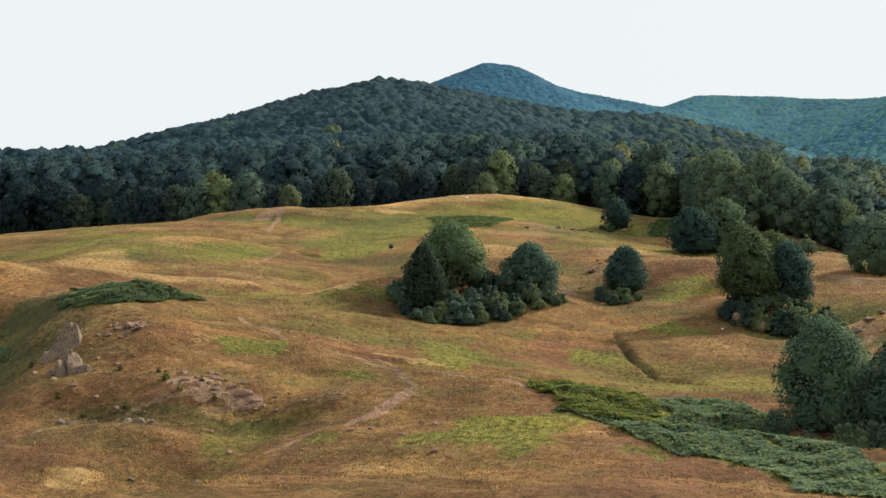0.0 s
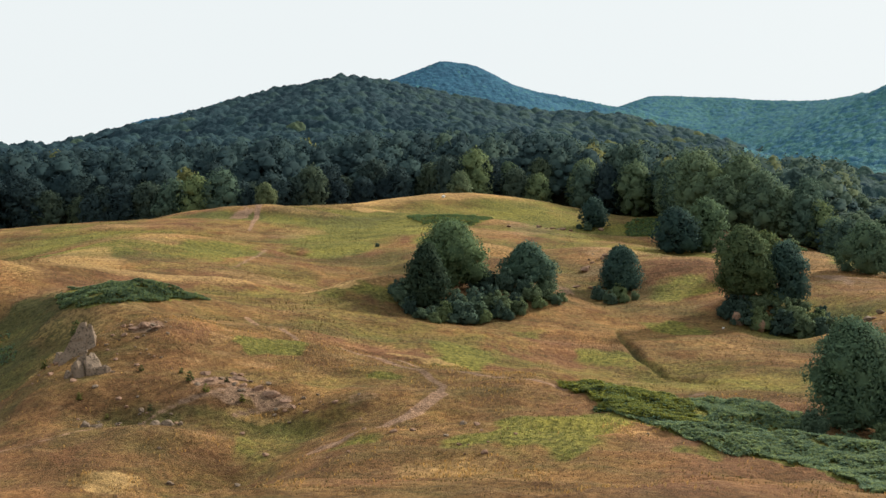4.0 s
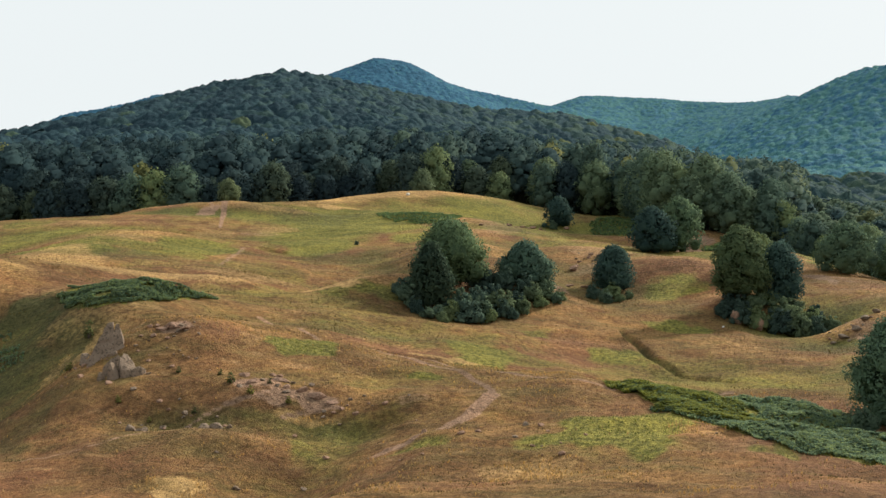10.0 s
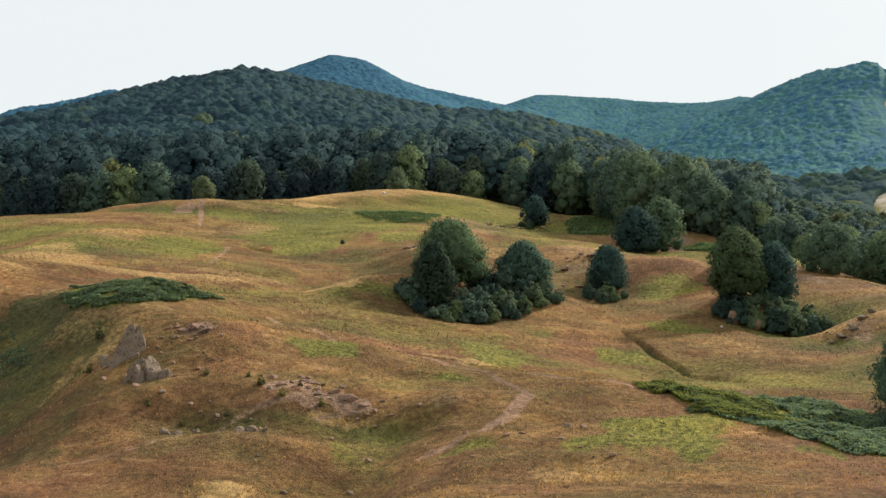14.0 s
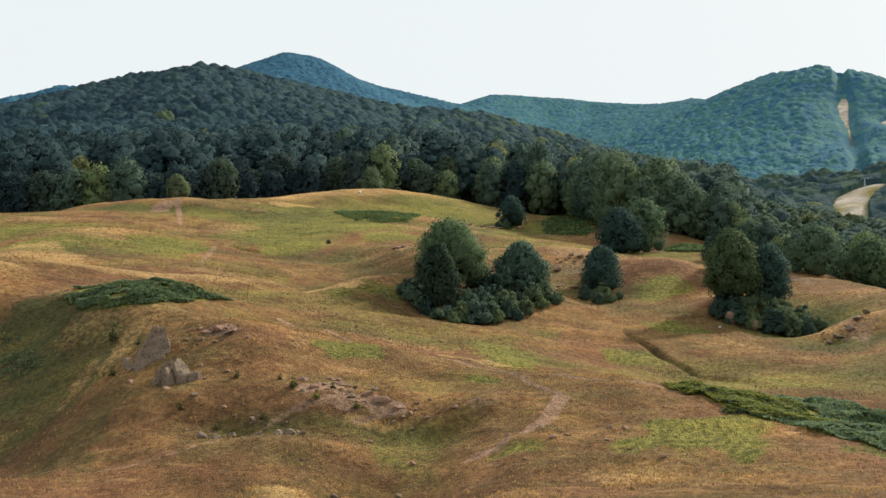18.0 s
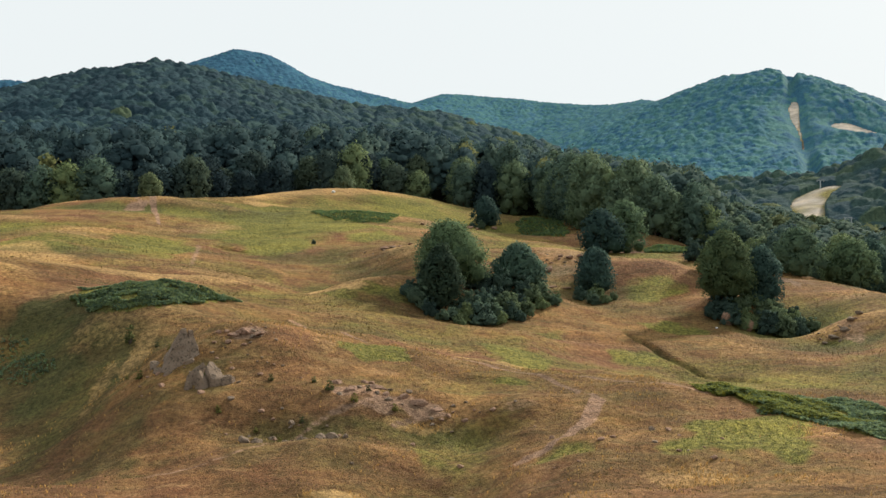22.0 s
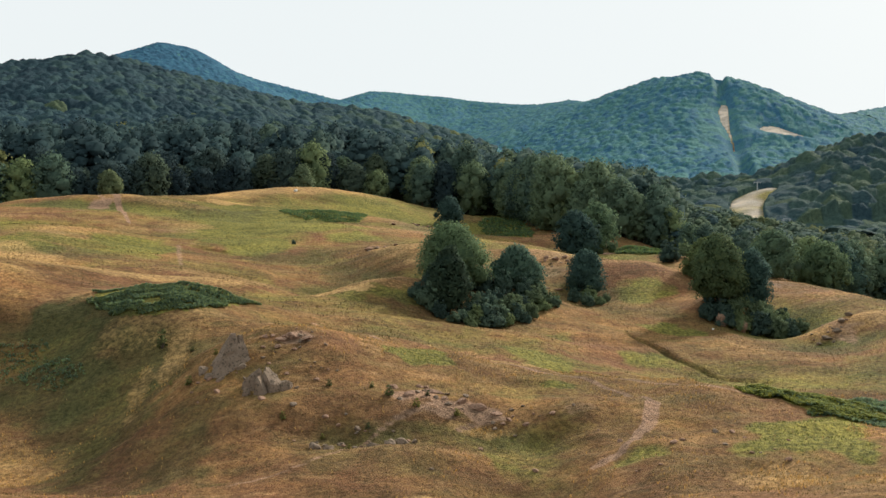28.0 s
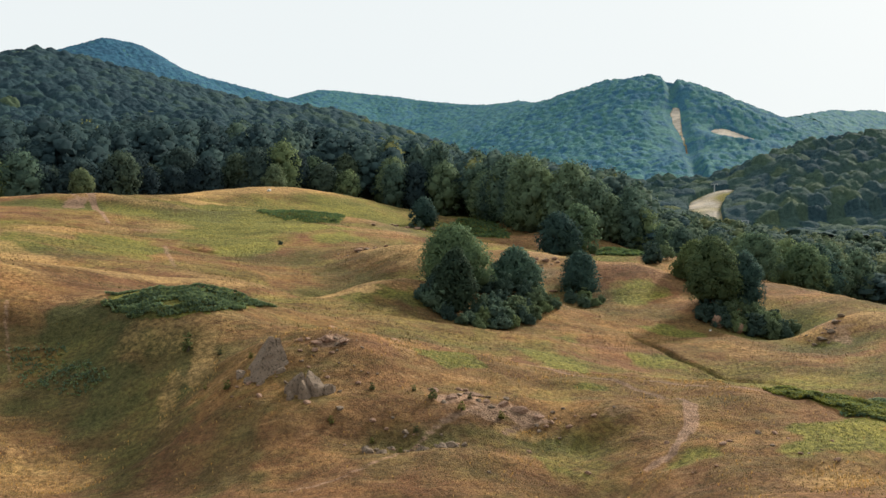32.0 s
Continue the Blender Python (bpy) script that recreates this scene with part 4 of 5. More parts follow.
thicket([(46.5, 103.0, 0.5), (49.0, 100.0, 0.55), (52.0, 98.5, 0.6), (54.5, 101.0, 0.7), (47.2, 107.5, 0.45)], "bushes by the bracken", "low dark bush beside the bracken", 1.0)
thicket([(24.0, 344.5, 0.7), (21.5, 346.0, 0.5)], "bushes at the crest", "low dark bush at the meadow's edge")

# small bushes on the rock hill
SPRIG_LEAF = foliage("bush_leaves", (0.080, 0.090, 0.038), (0.12, 0.135, 0.055), (0.18, 0.19, 0.075), per_tree=False)
SPRIG = shrub(-41.8, 128.5, 1.9, 1.5, 51, "small dull green bush on the slope", "small bushes on the rock hill", leaves=420, size=0.13, loose=0.55, mat=SPRIG_LEAF)
for x, y, s in ((-37.0, 112.4, 0.75), (-29.4, 107.6, 0.7), (-34.6, 116.2, 0.5), (-27.2, 102.0, 0.6), (-16.6, 105.6, 0.8), (-14.0, 103.6, 0.7), (-12.6, 106.0, 0.45), (-22.6, 106.8, 0.5), (-39.4, 117.0, 0.4),
                (-19.0, 101.2, 0.5), (-10.0, 103.4, 0.55), (-18.2, 107.2, 0.5), (-23.4, 100.6, 0.4), (-38.0, 126.0, 0.5), (-20.9, 98.8, 0.45)):
    copy_thing(SPRIG, Matrix.Translation((x, y, float(ground_z(x, y)) - 0.05)) @ Matrix.Rotation(x, 4, "Z") @ Matrix.Diagonal((s * 1.0, s * 0.8, s * 0.6, 1)))
thicket([(-26.5, 247.0, 0.28)], "tussocks of the meadow", "small dark bush in a dip of the meadow", 0.8)


# ---- rocks ----
def rock_mesh(seed, sx, sy, sz, mat, cuts=13, rough=0.09, level=3):
    rng = np.random.RandomState(seed)
    v, f = ICO[level]
    n = rng.normal(size=(cuts, 3))
    n /= np.linalg.norm(n, axis=1)[:, None]
    d = rng.uniform(0.5, 0.86, cuts)
    r = np.min(np.where(v @ n.T > 0.05, d / np.maximum(v @ n.T, 0.05), 9.0), 1)
    r = np.minimum(r, 1.05) * (1 + rough * np.array([noise.fractal(Vector(p * 2.6 + seed), 0.8, 2.0, 4) for p in v]))
    return mesh_from("rock", v * r[:, None] * (sx, sy, sz), f, mat)


def rock(x, y, w, d, h, seed, label, group="", turn=0.0, lean=0.0, mat=None, lift=0.3, name="rock"):
    ob = new(name, rock_mesh(seed, w / 2, d / 2, h / 2, mat or ROCK))
    ob.matrix_world = Matrix.Translation((x, y, float(ground_z(x, y)) + h * lift)) @ Matrix.Rotation(radians(turn), 4, "Z") @ Matrix.Rotation(radians(lean), 4, "Y")
    return tagged(ob, label, "rock", group)


def crag(x, y, w, d, h):
    """A split pointed crag: two leaning slabs that meet in a ridge."""
    bm = bmesh.new()
    for dx, width, top, lean, seed in ((-0.2, 0.7, 1.0, -0.1, 3), (0.27, 0.46, 0.95, 0.1, 8)):
        base = [(dx - width / 2, -0.5), (dx + width / 2, -0.5), (dx + width / 2, 0.5), (dx - width / 2, 0.5)]
        rings = []
        for k in range(9):
            s = k / 8
            shrink = 1 - 0.84 * s ** 1.1
            ring = []
            for q in range(16):
                e, u = divmod(q, 4)
                (ax, ay), (bx, by) = base[e], base[(e + 1) % 4]
                px, py = ax + (bx - ax) * u / 4, ay + (by - ay) * u / 4
                px, py = dx + (px - dx) * shrink, py * shrink
                j = noise.noise_vector(Vector((px * 4 + seed, py * 4, s * 5))) * 0.055
                ring.append(bm.verts.new(((px + (0.08 - dx * 0.8) * s + lean * s * 0.25 + j.x) * w, (py + j.y) * d, (s * top + j.z) * h - 0.5)))
            rings.append(ring)
        for a, b in zip(rings[:-1], rings[1:]):
            for q in range(16):
                bm.faces.new((a[q], a[(q + 1) % 16], b[(q + 1) % 16], b[q]))
        bm.faces.new(rings[-1])
    me = bpy.data.meshes.new("crag")
    bm.to_mesh(me)
    bm.free()
    me.materials.append(ROCK)
    ob = new("crag", me)
    ob.location = (x, y, float(ground_z(x, y)) - 1.35)
    ob.rotation_euler = (0, 0, radians(18))
    return tagged(ob, "pointed split limestone crag on a grassy knoll", "rock")


crag(-32.6, 112.9, 4.5, 3.8, 4.6)
OUT = "rocks of the outcrop"
for x, y, w, d, h, seed, turn, lean in ((-30.3, 107.9, 2.1, 2.4, 5.4, 2, 20, 6), (-28.4, 107.3, 2.4, 2.6, 5.4, 4, 10, -8), (-29.3, 106.3, 1.6, 1.6, 4.0, 6, 30, -4), (-26.9, 106.9, 1.9, 1.7, 4.0, 5, 80, 8),
                                        (-30.9, 106.4, 1.0, 1.0, 1.8, 3, 60, 0), (-34.8, 111.6, 1.5, 1.4, 1.4, 7, 0, 0), (-35.6, 113.4, 1.6, 1.5, 1.5, 8, 45, 6), (-31.6, 111.4, 1.3, 1.2, 1.2, 9, 70, 0),
                                        (-33.6, 110.4, 1.1, 1.0, 1.0, 10, 15, 0)):
    rock(x, y, w, d, h, seed, "grey weathered limestone block on the rock hill", OUT, turn, lean, None, -0.05)
for x, y, w, d, h, seed, turn in ((-27.6, 115.6, 2.2, 1.3, 0.9, 11, 10), (-26.2, 116.0, 2.6, 1.6, 1.2, 12, 30), (-24.6, 115.4, 2.0, 1.3, 0.9, 13, 70), (-29.4, 116.4, 1.4, 1.0, 0.7, 14, 0)):
    rock(x, y, w, d, h, seed, "low reddish rock slab behind the crag", "rocks behind the crag", turn, 0, PINK_ROCK, -0.05)
for x, y, w, d, h, seed, turn in ((-24.2, 97.8, 1.5, 1.2, 1.5, 15, 0), (-22.9, 97.4, 1.3, 1.1, 1.7, 16, 40), (-18.8, 98.8, 2.4, 1.4, 1.3, 17, 20), (-17.2, 98.4, 1.5, 1.3, 1.6, 18, 75), (-16.0, 98.8, 1.6, 1.2, 1.2, 19, 10),
                                  (-20.4, 98.8, 1.2, 1.0, 0.9, 20, 50), (-14.8, 98.9, 0.9, 0.8, 0.8, 61, 0), (-21.6, 99.8, 1.1, 0.9, 0.7, 62, 15)):
    rock(x, y, w, d, h, seed, "grey rock half buried at the foot of the hill", "rocks at the hill's foot", turn, 0, None, -0.08)
for x, y, w, d, h, seed, turn in ((-14.4, 106.4, 2.3, 1.2, 1.0, 21, 15), (-12.0, 107.6, 3.0, 1.6, 0.9, 22, -15), (-9.2, 106.0, 2.0, 1.4, 1.1, 23, 30), (-7.4, 105.8, 2.6, 1.8, 1.3, 24, 0), (-13.0, 109.2, 1.2, 1.0, 1.3, 25, 0),
                                  (-5.6, 104.6, 1.5, 1.0, 0.7, 26, 20), (-16.0, 108.6, 1.8, 1.0, 0.8, 27, -20), (-10.8, 106.2, 1.3, 0.9, 0.7, 28, 60)):
    rock(x, y, w, d, h, seed, "reddish eroded rock breaking through the turf", "rocks of the eroded bank", turn, 0, PINK_ROCK, -0.1)
for x, y, w, d, h, seed in ((24.4, 212.6, 2.8, 2.0, 1.5, 30), (30.4, 219.5, 2.4, 1.8, 1.0, 32), (32.6, 221.0, 1.8, 1.5, 0.9, 33), (28.4, 220.8, 1.6, 1.3, 0.8, 34), (22.6, 199.0, 2.4, 1.2, 0.6, 35), (25.8, 200.4, 2.0, 1.2, 0.6, 36), (-9.6, 232.0, 2.6, 1.6, 1.1, 37), (-7.6, 233.4, 1.5, 1.2, 0.8, 39), (-4.0, 228.0, 1.3, 1.1, 0.6, 45)):
    rock(x, y, w, d, h, seed, "pale pinkish boulder lying on the meadow", "boulders of the meadow", seed * 20, 0, PINK_ROCK, 0.25, "boulder")
for x, y, w, d, h, seed in ((49.6, 176.8, 3.0, 2.0, 2.6, 46), (52.6, 176.0, 3.4, 2.2, 3.0, 47), (55.4, 177.0, 2.6, 2.0, 2.4, 48)):
    rock(x, y, w, d, h, seed, "brownish rock face under the knoll's trees", "rocks of the knoll", seed * 30, 0, PINK_ROCK)
for x, y, w, d, h, seed in ((64.0, 166.0, 2.4, 1.6, 0.9, 49), (66.2, 166.6, 2.0, 1.4, 1.0, 50), (68.4, 169.0, 2.6, 1.6, 0.8, 52), (62.2, 165.4, 1.4, 1.0, 0.6, 53), (70.5, 170.5, 1.8, 1.4, 0.9, 54)):
    rock(x, y, w, d, h, seed, "grey-pink rock on the eroded bank", "rocks of the outer bank", seed * 25)
for x, y, w, d, h, seed in ((2.0, 296.0, 2.2, 1.4, 0.9, 55), (10.0, 306.0, 2.4, 1.6, 0.9, 56), (14.0, 309.0, 2.0, 1.6, 0.9, 57), (17.0, 309.0, 2.6, 1.8, 0.9, 58), (19.5, 311.0, 1.8, 1.4, 0.8, 59), (28.8, 345.0, 2.5, 2.0, 1.2, 60)):
    rock(x, y, w, d, h, seed, "pale rock on the crest's worn slope", "rocks of the crest", seed * 15, 0, PINK_ROCK)
tagged(rock(-26.0, 356.5, 1.5, 1.1, 1.3, 71, "small white stone standing on the crest", "", 0, 0, WHITE_STONE, 0.35), "small white stone standing on the crest", "rock")
tagged(rock(47.0, 174.2, 0.45, 0.4, 0.4, 72, "small white stone at the edge of the bushes", "", 0, 0, WHITE_STONE), "small white stone at the edge of the bushes", "rock")

STONES = [new("stone", rock_mesh(80 + k, 0.5, 0.42, 0.33, PINK_ROCK if k % 2 else ROCK, 9, 0.08, 2)) for k in range(4)]
for k, ob in enumerate(STONES):
    ob.location = (-20.0 - k * 3.1, 101.5 + k, float(ground_z(-20.0 - k * 3.1, 101.5 + k)))
    tagged(ob, "loose stone lying in the dry grass", "stone", "loose stones on the slope")
rng = random.Random(5)
for cx, cy, rx, ry, n in ((-12, 106.5, 6, 2.5, 20), (-27, 111, 6, 5, 22), (-19, 99.5, 6, 2.5, 26), (-3, 103.5, 5, 2.5, 14), (-35, 112, 4, 4, 14), (-25.5, 116, 3.5, 1.6, 12), (28, 219, 5, 4, 14), (66, 168, 6, 3, 16), (-10, 231, 6, 4, 8), (0, 90, 40, 12, 26), (14, 308, 8, 5, 12)):
    for _ in range(n):
        x, y, s = cx + rng.gauss(0, 0.5) * rx, cy + rng.gauss(0, 0.5) * ry, rng.uniform(0.25, 0.95) * (1.6 if cy > 200 else 1.0)
        m = Matrix.Translation((x, y, float(ground_z(x, y)) + 0.05 * s)) @ Matrix.Rotation(rng.uniform(0, 6.28), 4, "Z") @ Matrix.Rotation(rng.uniform(-0.4, 0.4), 4, "X") @ Matrix.Diagonal((s, s, s * 0.9, 1))
        copy_thing(rng.choice(STONES), m)


# ---- bracken and dry grass ----
def blades(xs, ys, per, length, width, droop, rng):
    """Tufts of bent blades or fronds: each a strip of two quads."""
    n = len(xs) * per
    x, y = np.repeat(xs, per), np.repeat(ys, per)
    z = np.repeat(ground_z(xs, ys), per) - 0.05
    a = rng.uniform(0, 6.28, n)
    L = length * rng.uniform(0.55, 1.3, n)
    W = width * rng.uniform(0.6, 1.3, n)
    out = np.stack([np.cos(a), np.sin(a), np.zeros(n)], 1)
    side = np.stack([-np.sin(a), np.cos(a), np.zeros(n)], 1)
    up = np.array([0, 0, 1.0])
    root = np.stack([x, y, z], 1) + out * (L * 0.05)[:, None]
    mid = root + out * (L * droop * 0.35)[:, None] + up * (L * 0.62)[:, None]
    tip = mid + out * (L * droop * 0.55)[:, None] + up * (L * (0.42 - 0.45 * droop))[:, None]
    w = W[:, None] / 2
    v = np.stack([root - side * w * 0.35, root + side * w * 0.35, mid + side * w, mid - side * w, tip + side * w * 0.15, tip - side * w * 0.15], 1).reshape(-1, 3)
    i = np.arange(n)[:, None] * 6
    f = np.vstack([i + np.array([0, 3, 2, 1]), i + np.array([3, 5, 4, 2])])
    up = out * 0.35 + np.array([0, 0, 1.0]) + rng.normal(size=(n, 3)) * 0.25
    up /= np.linalg.norm(up, axis=1)[:, None]
    return v, f, np.repeat(np.repeat(rng.beta(2.5, 2.5, len(xs)) * 0.9, per), 6), np.repeat(up, 6, axis=0)


def bracken(name, label, poly, density, mat, seed, length=0.95, per=6, ragged=0.35):
    rng = np.random.RandomState(seed)
    p = np.array(poly)
    (x0, y0), (x1, y1) = p.min(0) - 2, p.max(0) + 2
    n = int((x1 - x0) * (y1 - y0) * density)
    x, y = rng.uniform(x0, x1, n), rng.uniform(y0, y1, n)
    wob = fbm(x, y, 4.0, 3) * 6 * ragged
    keep = inside(x + wob, y + fbm(x + 90, y, 4.0, 3) * 6 * ragged, poly) & (fbm(x, y, 3.0, 2) > -0.42)
    x, y = x[keep], y[keep]
    v, f, t, nn = blades(x, y, per, length, length * 0.4, 1.0, rng)
    lift = np.repeat(np.clip(fbm(x, y, 2.6, 3) * 1.3 + 0.25, -0.1, 0.8), per * 6)
    v[:, 2] += lift * length
    return tagged(new(name, mesh_from(name, v, f, mat, False, t)), label, "ferns", kind="stuff")


bracken("bracken_on_knoll", "dense green bracken patch on a knoll", FERN_A, 22.0, FERN, 61, 0.42)
bracken("bracken_on_slope", "dense green bracken belt running down the slope", FERN_B, 18.0, FERN, 62, 0.42)
bracken("bracken_yellowing", "yellowing bracken at the upper rim of the belt", [(22.0, 110.5), (27.0, 117.0), (33.0, 116.0), (35.0, 108.0), (36.0, 96.0), (29.4, 98.2), (25.6, 103.1)], 15.0, FERN_DRY, 63, 0.5)
bracken("bracken_on_crest", "dark bracken patch below the crest", FERN_C, 5.0, FERN_DARK, 64, 0.5)
bracken("bracken_on_mound", "green bracken over a small mound before the wood", FERN_D, 3.2, FERN_DARK, 65, 0.8)
bracken("bracken_by_wood", "dark bracken along the wood's edge", FERN_E, 2.2, FERN_DARK, 66, 0.8)
bracken("bracken_in_hollow", "sparse low bracken in the hollow", FERN_F, 7.0, FERN, 67, 0.32)


def grass(name, label, n, x0, x1, y0, y1, length, mat, seed, where, per=4):
    rng = np.random.RandomState(seed)
    x, y = rng.uniform(x0, x1, n), rng.uniform(y0, y1, n)
    keep = rng.uniform(size=n) < where(x, y)
    x, y = x[keep], y[keep]
    v, f, t, nn = blades(x, y, per, length, length * 0.16, 0.4, rng)
    return tagged(new(name, mesh_from(name, v, f, mat, False, t)), label, "grass", kind="stuff")


def strawy(x, y):
    c = cover(x, y)
    return np.clip(c["straw"] * 1.5 + 0.02 - c["bare"], 0, 1) * (fbm(x, y, 2.5, 2) > -0.1)


def lush(x, y):
    c = cover(x, y)
    return np.clip(c["green"] * 0.8 - 0.35 - c["bare"], 0, 1)


GRASS_GREEN = foliage("green_grass", (0.075, 0.095, 0.020), (0.12, 0.145, 0.030), (0.20, 0.215, 0.045), per_tree=True)
grass("dry_grass_near", "tall dry straw-coloured grass", 75000, -62, 58, 66, 126, 0.30, GRASS_DRY, 71, strawy)
grass("green_grass_near", "short green grass in the fresh patches", 45000, -62, 58, 66, 126, 0.24, GRASS_GREEN, 72, lush, 3)


TUSSOCK = foliage("olive_tussocks", (0.060, 0.050, 0.020), (0.105, 0.082, 0.030), (0.17, 0.125, 0.045), per_tree=True)


def rank(x, y):
    c = cover(x, y)
    return np.clip(0.35 + 0.4 * c["dim"] + fbm(x, y, 7, 3) * 1.2 - 1.5 * c["bare"], 0, 1) * (y < np.interp(x, EDGE_X, EDGE_Y) - 4) * (np.abs(x) < 0.5 * y + 28)


grass("tussocks_near", "dark olive tussocks scattered over the meadow", 34000, -62, 60, 64, 130, 0.2, TUSSOCK, 73, rank, 3)
grass("tussocks_far", "olive tussocks scattered over the upper meadow", 42000, -130, 95, 130, 350, 0.34, TUSSOCK, 74, rank, 3)


# ---- chairlift towers ----
def lift_tower(x, y, h, legs, label):
    top = new("lift_tower")
    z = float(ground_z(x, y))
    top.location = (x, y, z)
    top.rotation_euler = (0, 0, radians(-22))
    span = 1.6
    for dx in ((0.0,) if legs == 1 else (-span, span)):
        bm = bmesh.new()
        tube(bm, (dx, 0, -1), (dx, 0, h), 0.42, 0.3, 10)
        part_bm("mast", bm, STEEL, top)
    bm = bmesh.new()
    bmesh.ops.create_cube(bm, size=1.0, matrix=Matrix.Translation((0, 0, h)) @ Matrix.Diagonal((4.0, 0.3, 0.35, 1)))
    bmesh.ops.bevel(bm, geom=bm.edges[:], offset=0.06, segments=1, affect="EDGES")
    part_bm("crossarm", bm, STEEL, top)
    for dx in (-1.9, 1.9):
        bm = bmesh.new()
        bmesh.ops.create_cube(bm, size=1.0, matrix=Matrix.Translation((dx, 0, h - 0.5)) @ Matrix.Diagonal((0.35, 2.6, 0.4, 1)))
        bmesh.ops.bevel(bm, geom=bm.edges[:], offset=0.08, segments=1, affect="EDGES")
        part_bm("pulley_beam", bm, STEEL, top)
    return tagged(top, label, "lift tower", "towers of the chairlift")


lift_tower(256.0, 597.0, 5.0, 1, "grey steel chairlift tower on the cleared trail")
lift_tower(236.0, 520.0, 7.0, 2, "grey two-legged chairlift tower above the trees")


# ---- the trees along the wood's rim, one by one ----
RIM = [tree(-150.0 + 9 * k, 349.0, 18.5 + k * 1.0, 12.0 + 0.7 * k, 90 + k, "tall dark broadleaf tree at the wood's rim", "trees along the wood's rim", low=0.4, taper=0.12, lumps=34, leaves=3400, size=0.44, sink=0.4, mat=RIM_LEAF if k < 3 else RIM_LEAF_LIT) for k in range(6)]


def rim_trees():
    rng = random.Random(17)
    for row, (gap, back) in enumerate(((9.0, 1.5), (9.5, 10.0))):
        for x0, y0, x1, y1 in zip(EDGE_X[1:-2], EDGE_Y[1:-2], EDGE_X[2:-1], EDGE_Y[2:-1]):
            run = math.hypot(x1 - x0, y1 - y0)
            for k in range(int(run / gap)):
                s = (k + rng.uniform(0.2, 0.8)) / (run / gap)
                x, y = x0 + (x1 - x0) * s + rng.uniform(-1, 1), y0 + (y1 - y0) * s + back + rng.uniform(-1, 3)
                if abs(x) > y * 0.78 or (x > 60 and y < 232):
                    continue
                # Right-hand trees shrunk so the camera sees the lift trail over them.
                q = rng.uniform(0.7, 1.12) * (0.6 if x > 0.30 * y else 1.0)
                m = Matrix.Translation((x, y, float(ground_z(x, y)) - 0.4)) @ Matrix.Rotation(rng.uniform(0, 6.28), 4, "Z") @ Matrix.Diagonal((q * rng.uniform(0.9, 1.1), q, q * rng.uniform(0.9, 1.1), 1))
                # Lighter leaf copies towards the right, standing in for the brighter light there.
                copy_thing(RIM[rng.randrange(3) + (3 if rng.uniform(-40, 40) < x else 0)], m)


rim_trees()



# ---- woods ----
def stand(name, label, xs, ys, heights, widths, level, lumps, leaves, size, mat, seed, rise=0.0):
    """Many trees of one wood in one mesh, from a handful of tree shapes turned and scaled."""
    rng = np.random.RandomState(seed)
    shapes = []
    for k in range(6):
        c, r = crown_lumps(rng, 1.0, 0.62, 0.15, lumps, 0.05 + 0.06 * k)
        v, f, nn = lump_mesh(c, r * (0.86 if leaves else 1.0), 1.0, level, rng, 0.2)
        if leaves:
            v2, f2, n2 = leaf_cards(rng, c, r, 1.0, leaves, size)
            v, f = join_quads(v, f, v2, quads_to_tris(f2))
            nn = np.vstack([nn, n2])
        nn = whole(nn, v, 0.3) + np.array([0, 0, rise])
        shapes.append((v, f, nn / np.linalg.norm(nn, axis=1)[:, None]))
    zs = land(xs, ys)
    V, F, T, N, at = [], [], [], [], 0
    kind = rng.randint(0, 6, len(xs))
    turn = rng.uniform(0, 6.28, len(xs))
    # Random tone plus a left-to-right rise: shade and haze put into leaf colour.
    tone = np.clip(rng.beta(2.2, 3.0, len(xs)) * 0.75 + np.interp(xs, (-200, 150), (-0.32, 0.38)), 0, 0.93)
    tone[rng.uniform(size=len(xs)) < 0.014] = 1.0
    for k in range(6):
        sel = np.where(kind == k)[0]
        if not len(sel):
            continue
        v, f, nn = shapes[k]
        cs, sn = np.cos(turn[sel])[:, None], np.sin(turn[sel])[:, None]
        w, h = (widths[sel] / 0.62)[:, None], heights[sel][:, None]
        vx = (v[None, :, 0] * cs - v[None, :, 1] * sn) * w + xs[sel][:, None]
        vy = (v[None, :, 0] * sn + v[None, :, 1] * cs) * w + ys[sel][:, None]
        vz = v[None, :, 2] * h + zs[sel][:, None] - 0.5
        V.append(np.stack([vx, vy, vz], -1).reshape(-1, 3))
        F.append((f[None] + (np.arange(len(sel)) * len(v))[:, None, None]).reshape(-1, 3) + at)
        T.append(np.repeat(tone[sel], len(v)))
        N.append(np.stack([nn[None, :, 0] * cs - nn[None, :, 1] * sn, nn[None, :, 0] * sn + nn[None, :, 1] * cs, np.repeat(nn[None, :, 2], len(sel), 0)], -1).reshape(-1, 3))
        at += len(sel) * len(v)
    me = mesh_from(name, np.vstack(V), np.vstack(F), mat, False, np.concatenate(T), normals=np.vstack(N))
    return tagged(new(name, me), label, "forest", kind="stuff")


def seen_from_meadow(x, y, top):
    """Whether a tree shows above the land that lies before it, seen from the meadow's foot."""
    z = land(x, y) + top - 20
    d = np.hypot(x, y)
    ok = np.ones(len(x), bool)
    for s in np.linspace(0.12, 0.97, 30):
        ok &= (land(x * s, y * s) - 20) / (d * s) < z / d + 0.012
    return ok


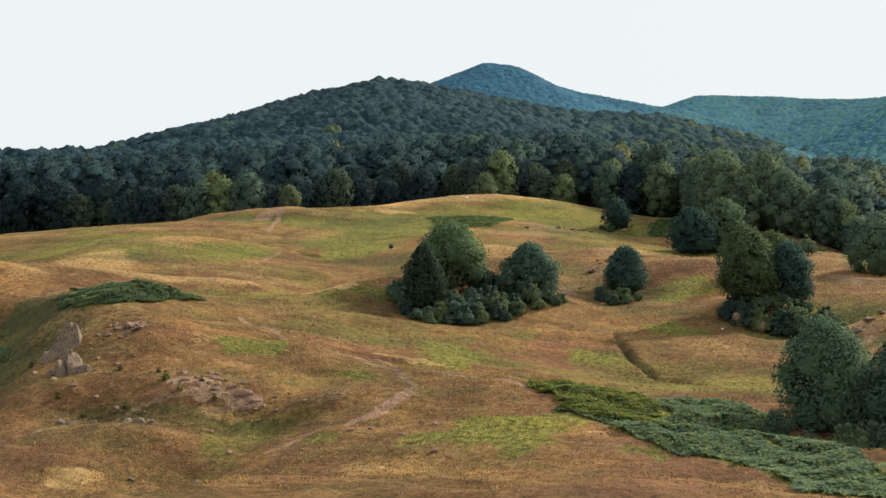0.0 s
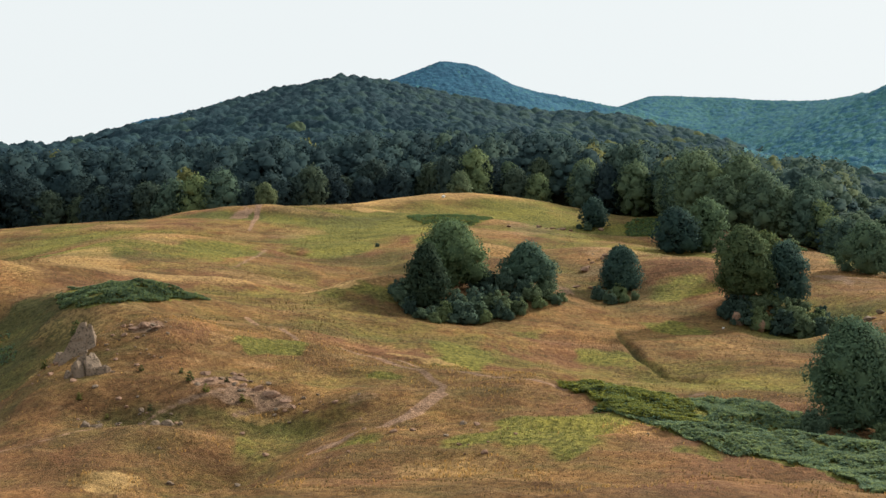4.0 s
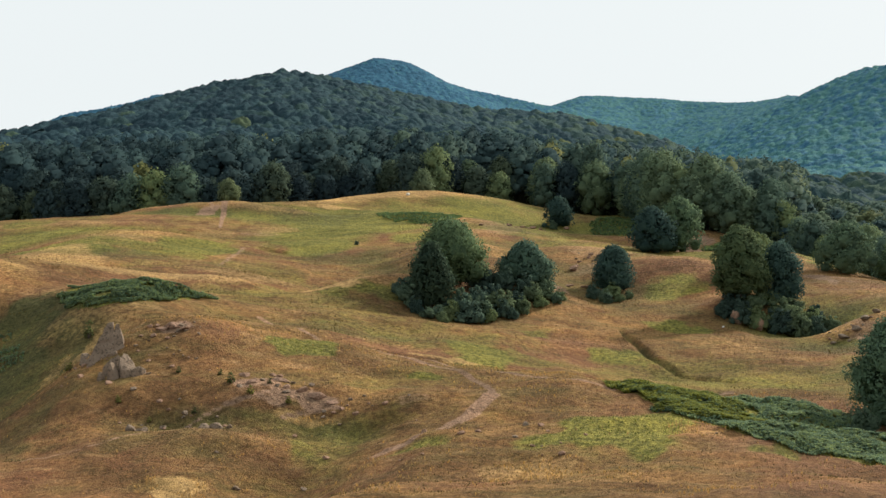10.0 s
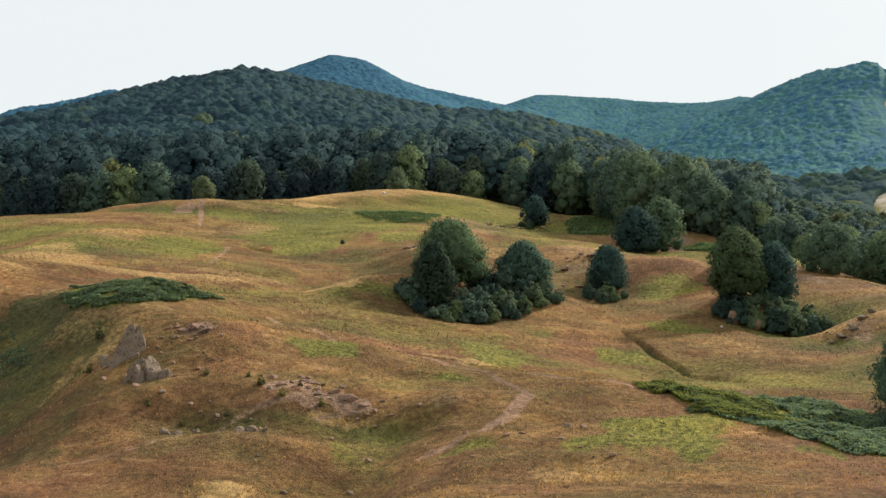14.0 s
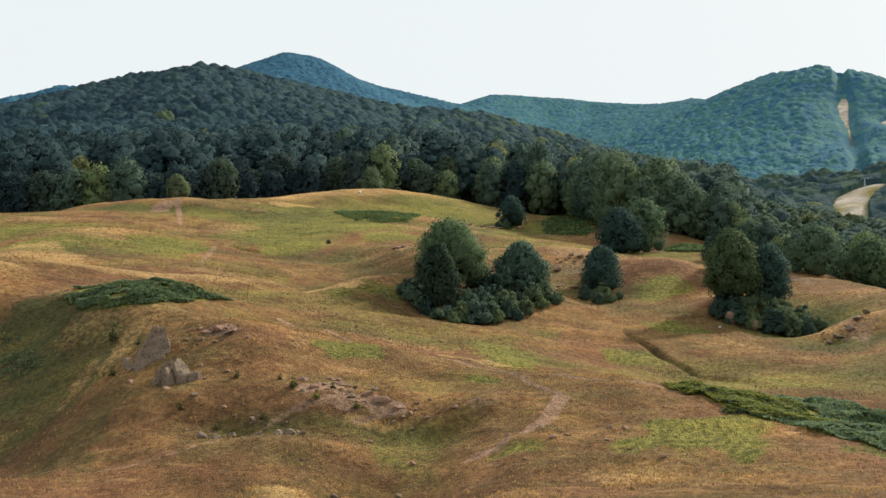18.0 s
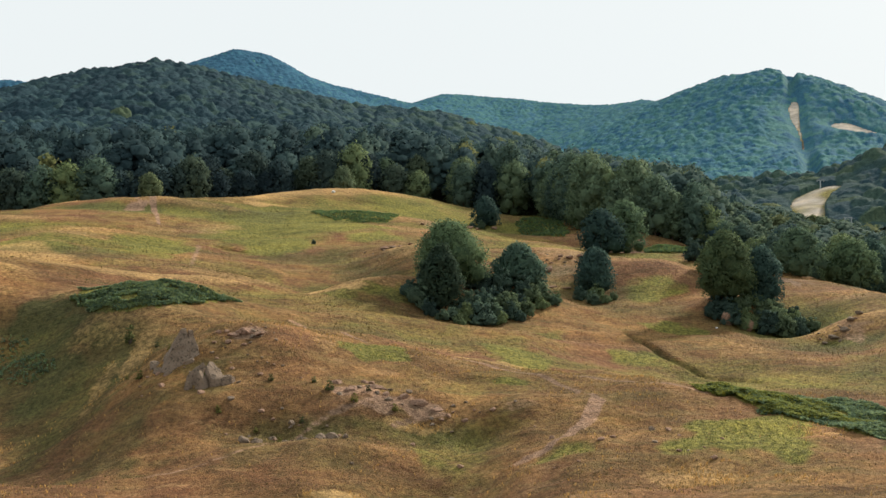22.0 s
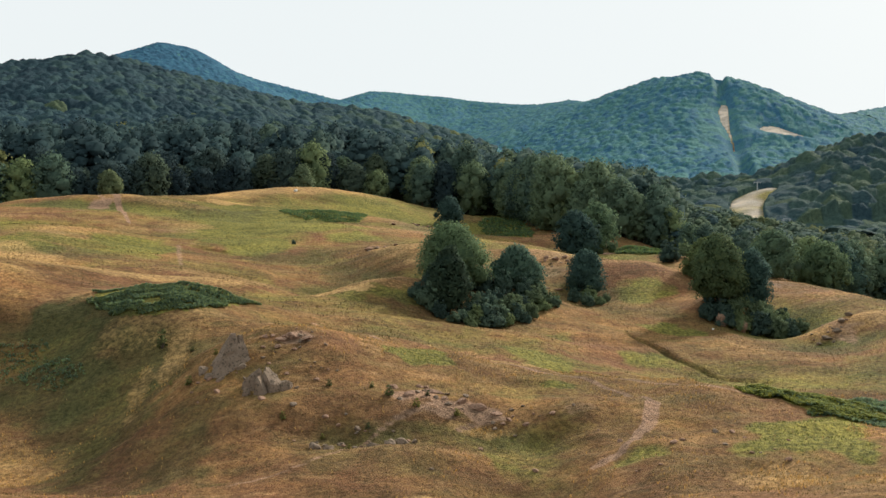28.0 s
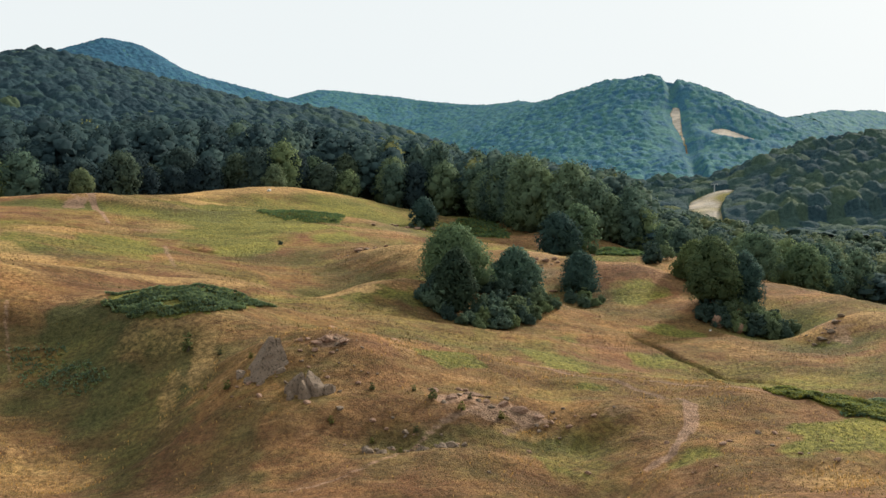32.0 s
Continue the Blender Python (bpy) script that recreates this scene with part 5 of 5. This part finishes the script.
def scatter(step, near, far, spread, seed):
    """Tree feet on a shaken grid between two distances from the meadow's foot."""
    rng = np.random.RandomState(seed)
    n = int(far / step) + 2
    gx, gy = np.meshgrid(np.arange(-n, n) * step, np.arange(0, n) * step)
    x, y = gx.ravel() + rng.uniform(-0.42, 0.42, gx.size) * step, gy.ravel() + rng.uniform(-0.42, 0.42, gx.size) * step
    d, a = np.hypot(x, y), np.degrees(np.arctan2(x, y))
    keep = (d > near) & (d <= far) & (abs(a) < spread)
    x, y = x[keep], y[keep]
    keep = in_wood(x, y)
    x, y = x[keep], y[keep]
    keep = seen_from_meadow(x, y, 20)
    return x[keep], y[keep], rng


def canopy(name, label, near, far, step, cell, relief, height, mat, seed, where):
    """The closed roof of a distant wood: one crown beside the other, each a low dome of its own height and tone."""
    rng = np.random.RandomState(seed)
    r, a = np.arange(near, far, step), np.radians(np.linspace(-36, 36, 960))
    R, A = np.meshgrid(r, a, indexing="ij")
    X, Y = R * np.sin(A), R * np.cos(A)
    shake = rng.rand(256, 256, 4)
    ci, cj = np.floor(X / cell).astype(int), np.floor(Y / cell).astype(int)
    best, tall, tone = np.full(X.shape, 9.0), np.zeros(X.shape), np.zeros(X.shape)
    for di in (-1, 0, 1):
        for dj in (-1, 0, 1):
            q = shake[(ci + di) & 255, (cj + dj) & 255]
            d = np.hypot((ci + di + q[..., 0]) - X / cell, (cj + dj + q[..., 1]) - Y / cell)
            nearer = d < best
            best, tall, tone = np.where(nearer, d, best), np.where(nearer, q[..., 2], tall), np.where(nearer, q[..., 3], tone)
    tone = np.where(tone > 0.988, 1.55, tone)
    wood = in_wood(X, Y)
    top = height + relief * (0.4 - 0.95 * best ** 2) + relief * 0.55 * (tall - 0.5) + fbm(X, Y, cell * 0.42, 3) * relief * 0.5
    cut = np.minimum(np.minimum(along(X, Y, SCREE), along(X, Y, SIDE_SCAR)), along(X, Y, LIFT_TRAIL))
    # Canopy lowered by the cuts and the lift to suit the camera's view.
    top = top * np.clip(0.2 + cut / 45, 0.2, 1) * np.where((X > 0.30 * Y) & (Y < 520), 0.6, 1)
    top = top * np.clip(0.15 + along(X, Y, LIFT_CHUTE) / 9, 0.15, 1)
    base = land(X, Y)
    Z = base + np.where(wood, top, -0.5)
    coarse = (slice(None, None, 4), slice(None, None, 8))
    shows = seen_from_meadow(X[coarse].ravel(), Y[coarse].ravel(), 45).reshape(X[coarse].shape)
    shows = np.repeat(np.repeat(shows, 4, 0), 8, 1)[:len(r), :len(a)]
    ok = shows & where(X, Y)
    idx = np.arange(X.size).reshape(X.shape)
    f = np.stack([idx[:-1, :-1], idx[:-1, 1:], idx[1:, 1:], idx[1:, :-1]], -1)[ok[:-1, :-1]].reshape(-1, 4)[:, ::-1]
    used, f = np.unique(f, return_inverse=True)
    v = np.stack([X, Y, Z], -1).reshape(-1, 3)[used]
    # Crown tones also lighten to the right, painting in shade and haze.
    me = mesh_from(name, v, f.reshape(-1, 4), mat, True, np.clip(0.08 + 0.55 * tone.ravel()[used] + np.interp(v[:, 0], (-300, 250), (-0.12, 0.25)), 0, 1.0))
    return tagged(new(name, me), label, "forest", kind="stuff")


FIRST = 470.0


def low_by_lift(x, y, h, share=0.48):
    """Tree sizes cut in the dip to keep the lift trail in the camera's view."""
    return np.where((x > 0.30 * y) & (y < 540), h * share, h)


def woods():
    x, y, rng = scatter(9.6, 100, FIRST, 38, 11)
    inner = y - np.interp(x, EDGE_X, EDGE_Y) > 13
    x, y, n = x[inner], y[inner], int(inner.sum())
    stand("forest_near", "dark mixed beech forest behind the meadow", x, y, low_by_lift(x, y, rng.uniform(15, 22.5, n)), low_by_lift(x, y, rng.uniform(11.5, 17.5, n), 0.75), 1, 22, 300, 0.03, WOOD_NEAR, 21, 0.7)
    canopy("forest_hillside", "dark green broadleaf forest on the hillside", 455, 800, 1.4, 10.5, 6.5, 12.5, HAZED_WOOD_MID, 22, lambda x, y: y > 0)
    canopy("forest_hilltop", "dark green forest over the rounded hill", 795, 1500, 2.6, 10.0, 5.5, 11.0, HAZED_WOOD_MID, 23, lambda x, y: (x < 0.235 * y - 60) & (y < 1150))
    canopy("forest_lift_mountain", "forest on the mountain with the lift, haze-blued in colour", 700, 1500, 2.8, 8.0, 3.6, 10.0, HAZED_WOOD_FAR, 24, lambda x, y: ~((x < 0.235 * y - 60) & (y < 1150)) & (np.hypot(x, y) > 790))
    canopy("forest_far_mountains", "forest over the far mountains, haze-blued in colour", 1490, 3500, 7.0, 10.0, 4.2, 11.0, HAZED_WOOD_FAR, 25, lambda x, y: y > 0)


woods()
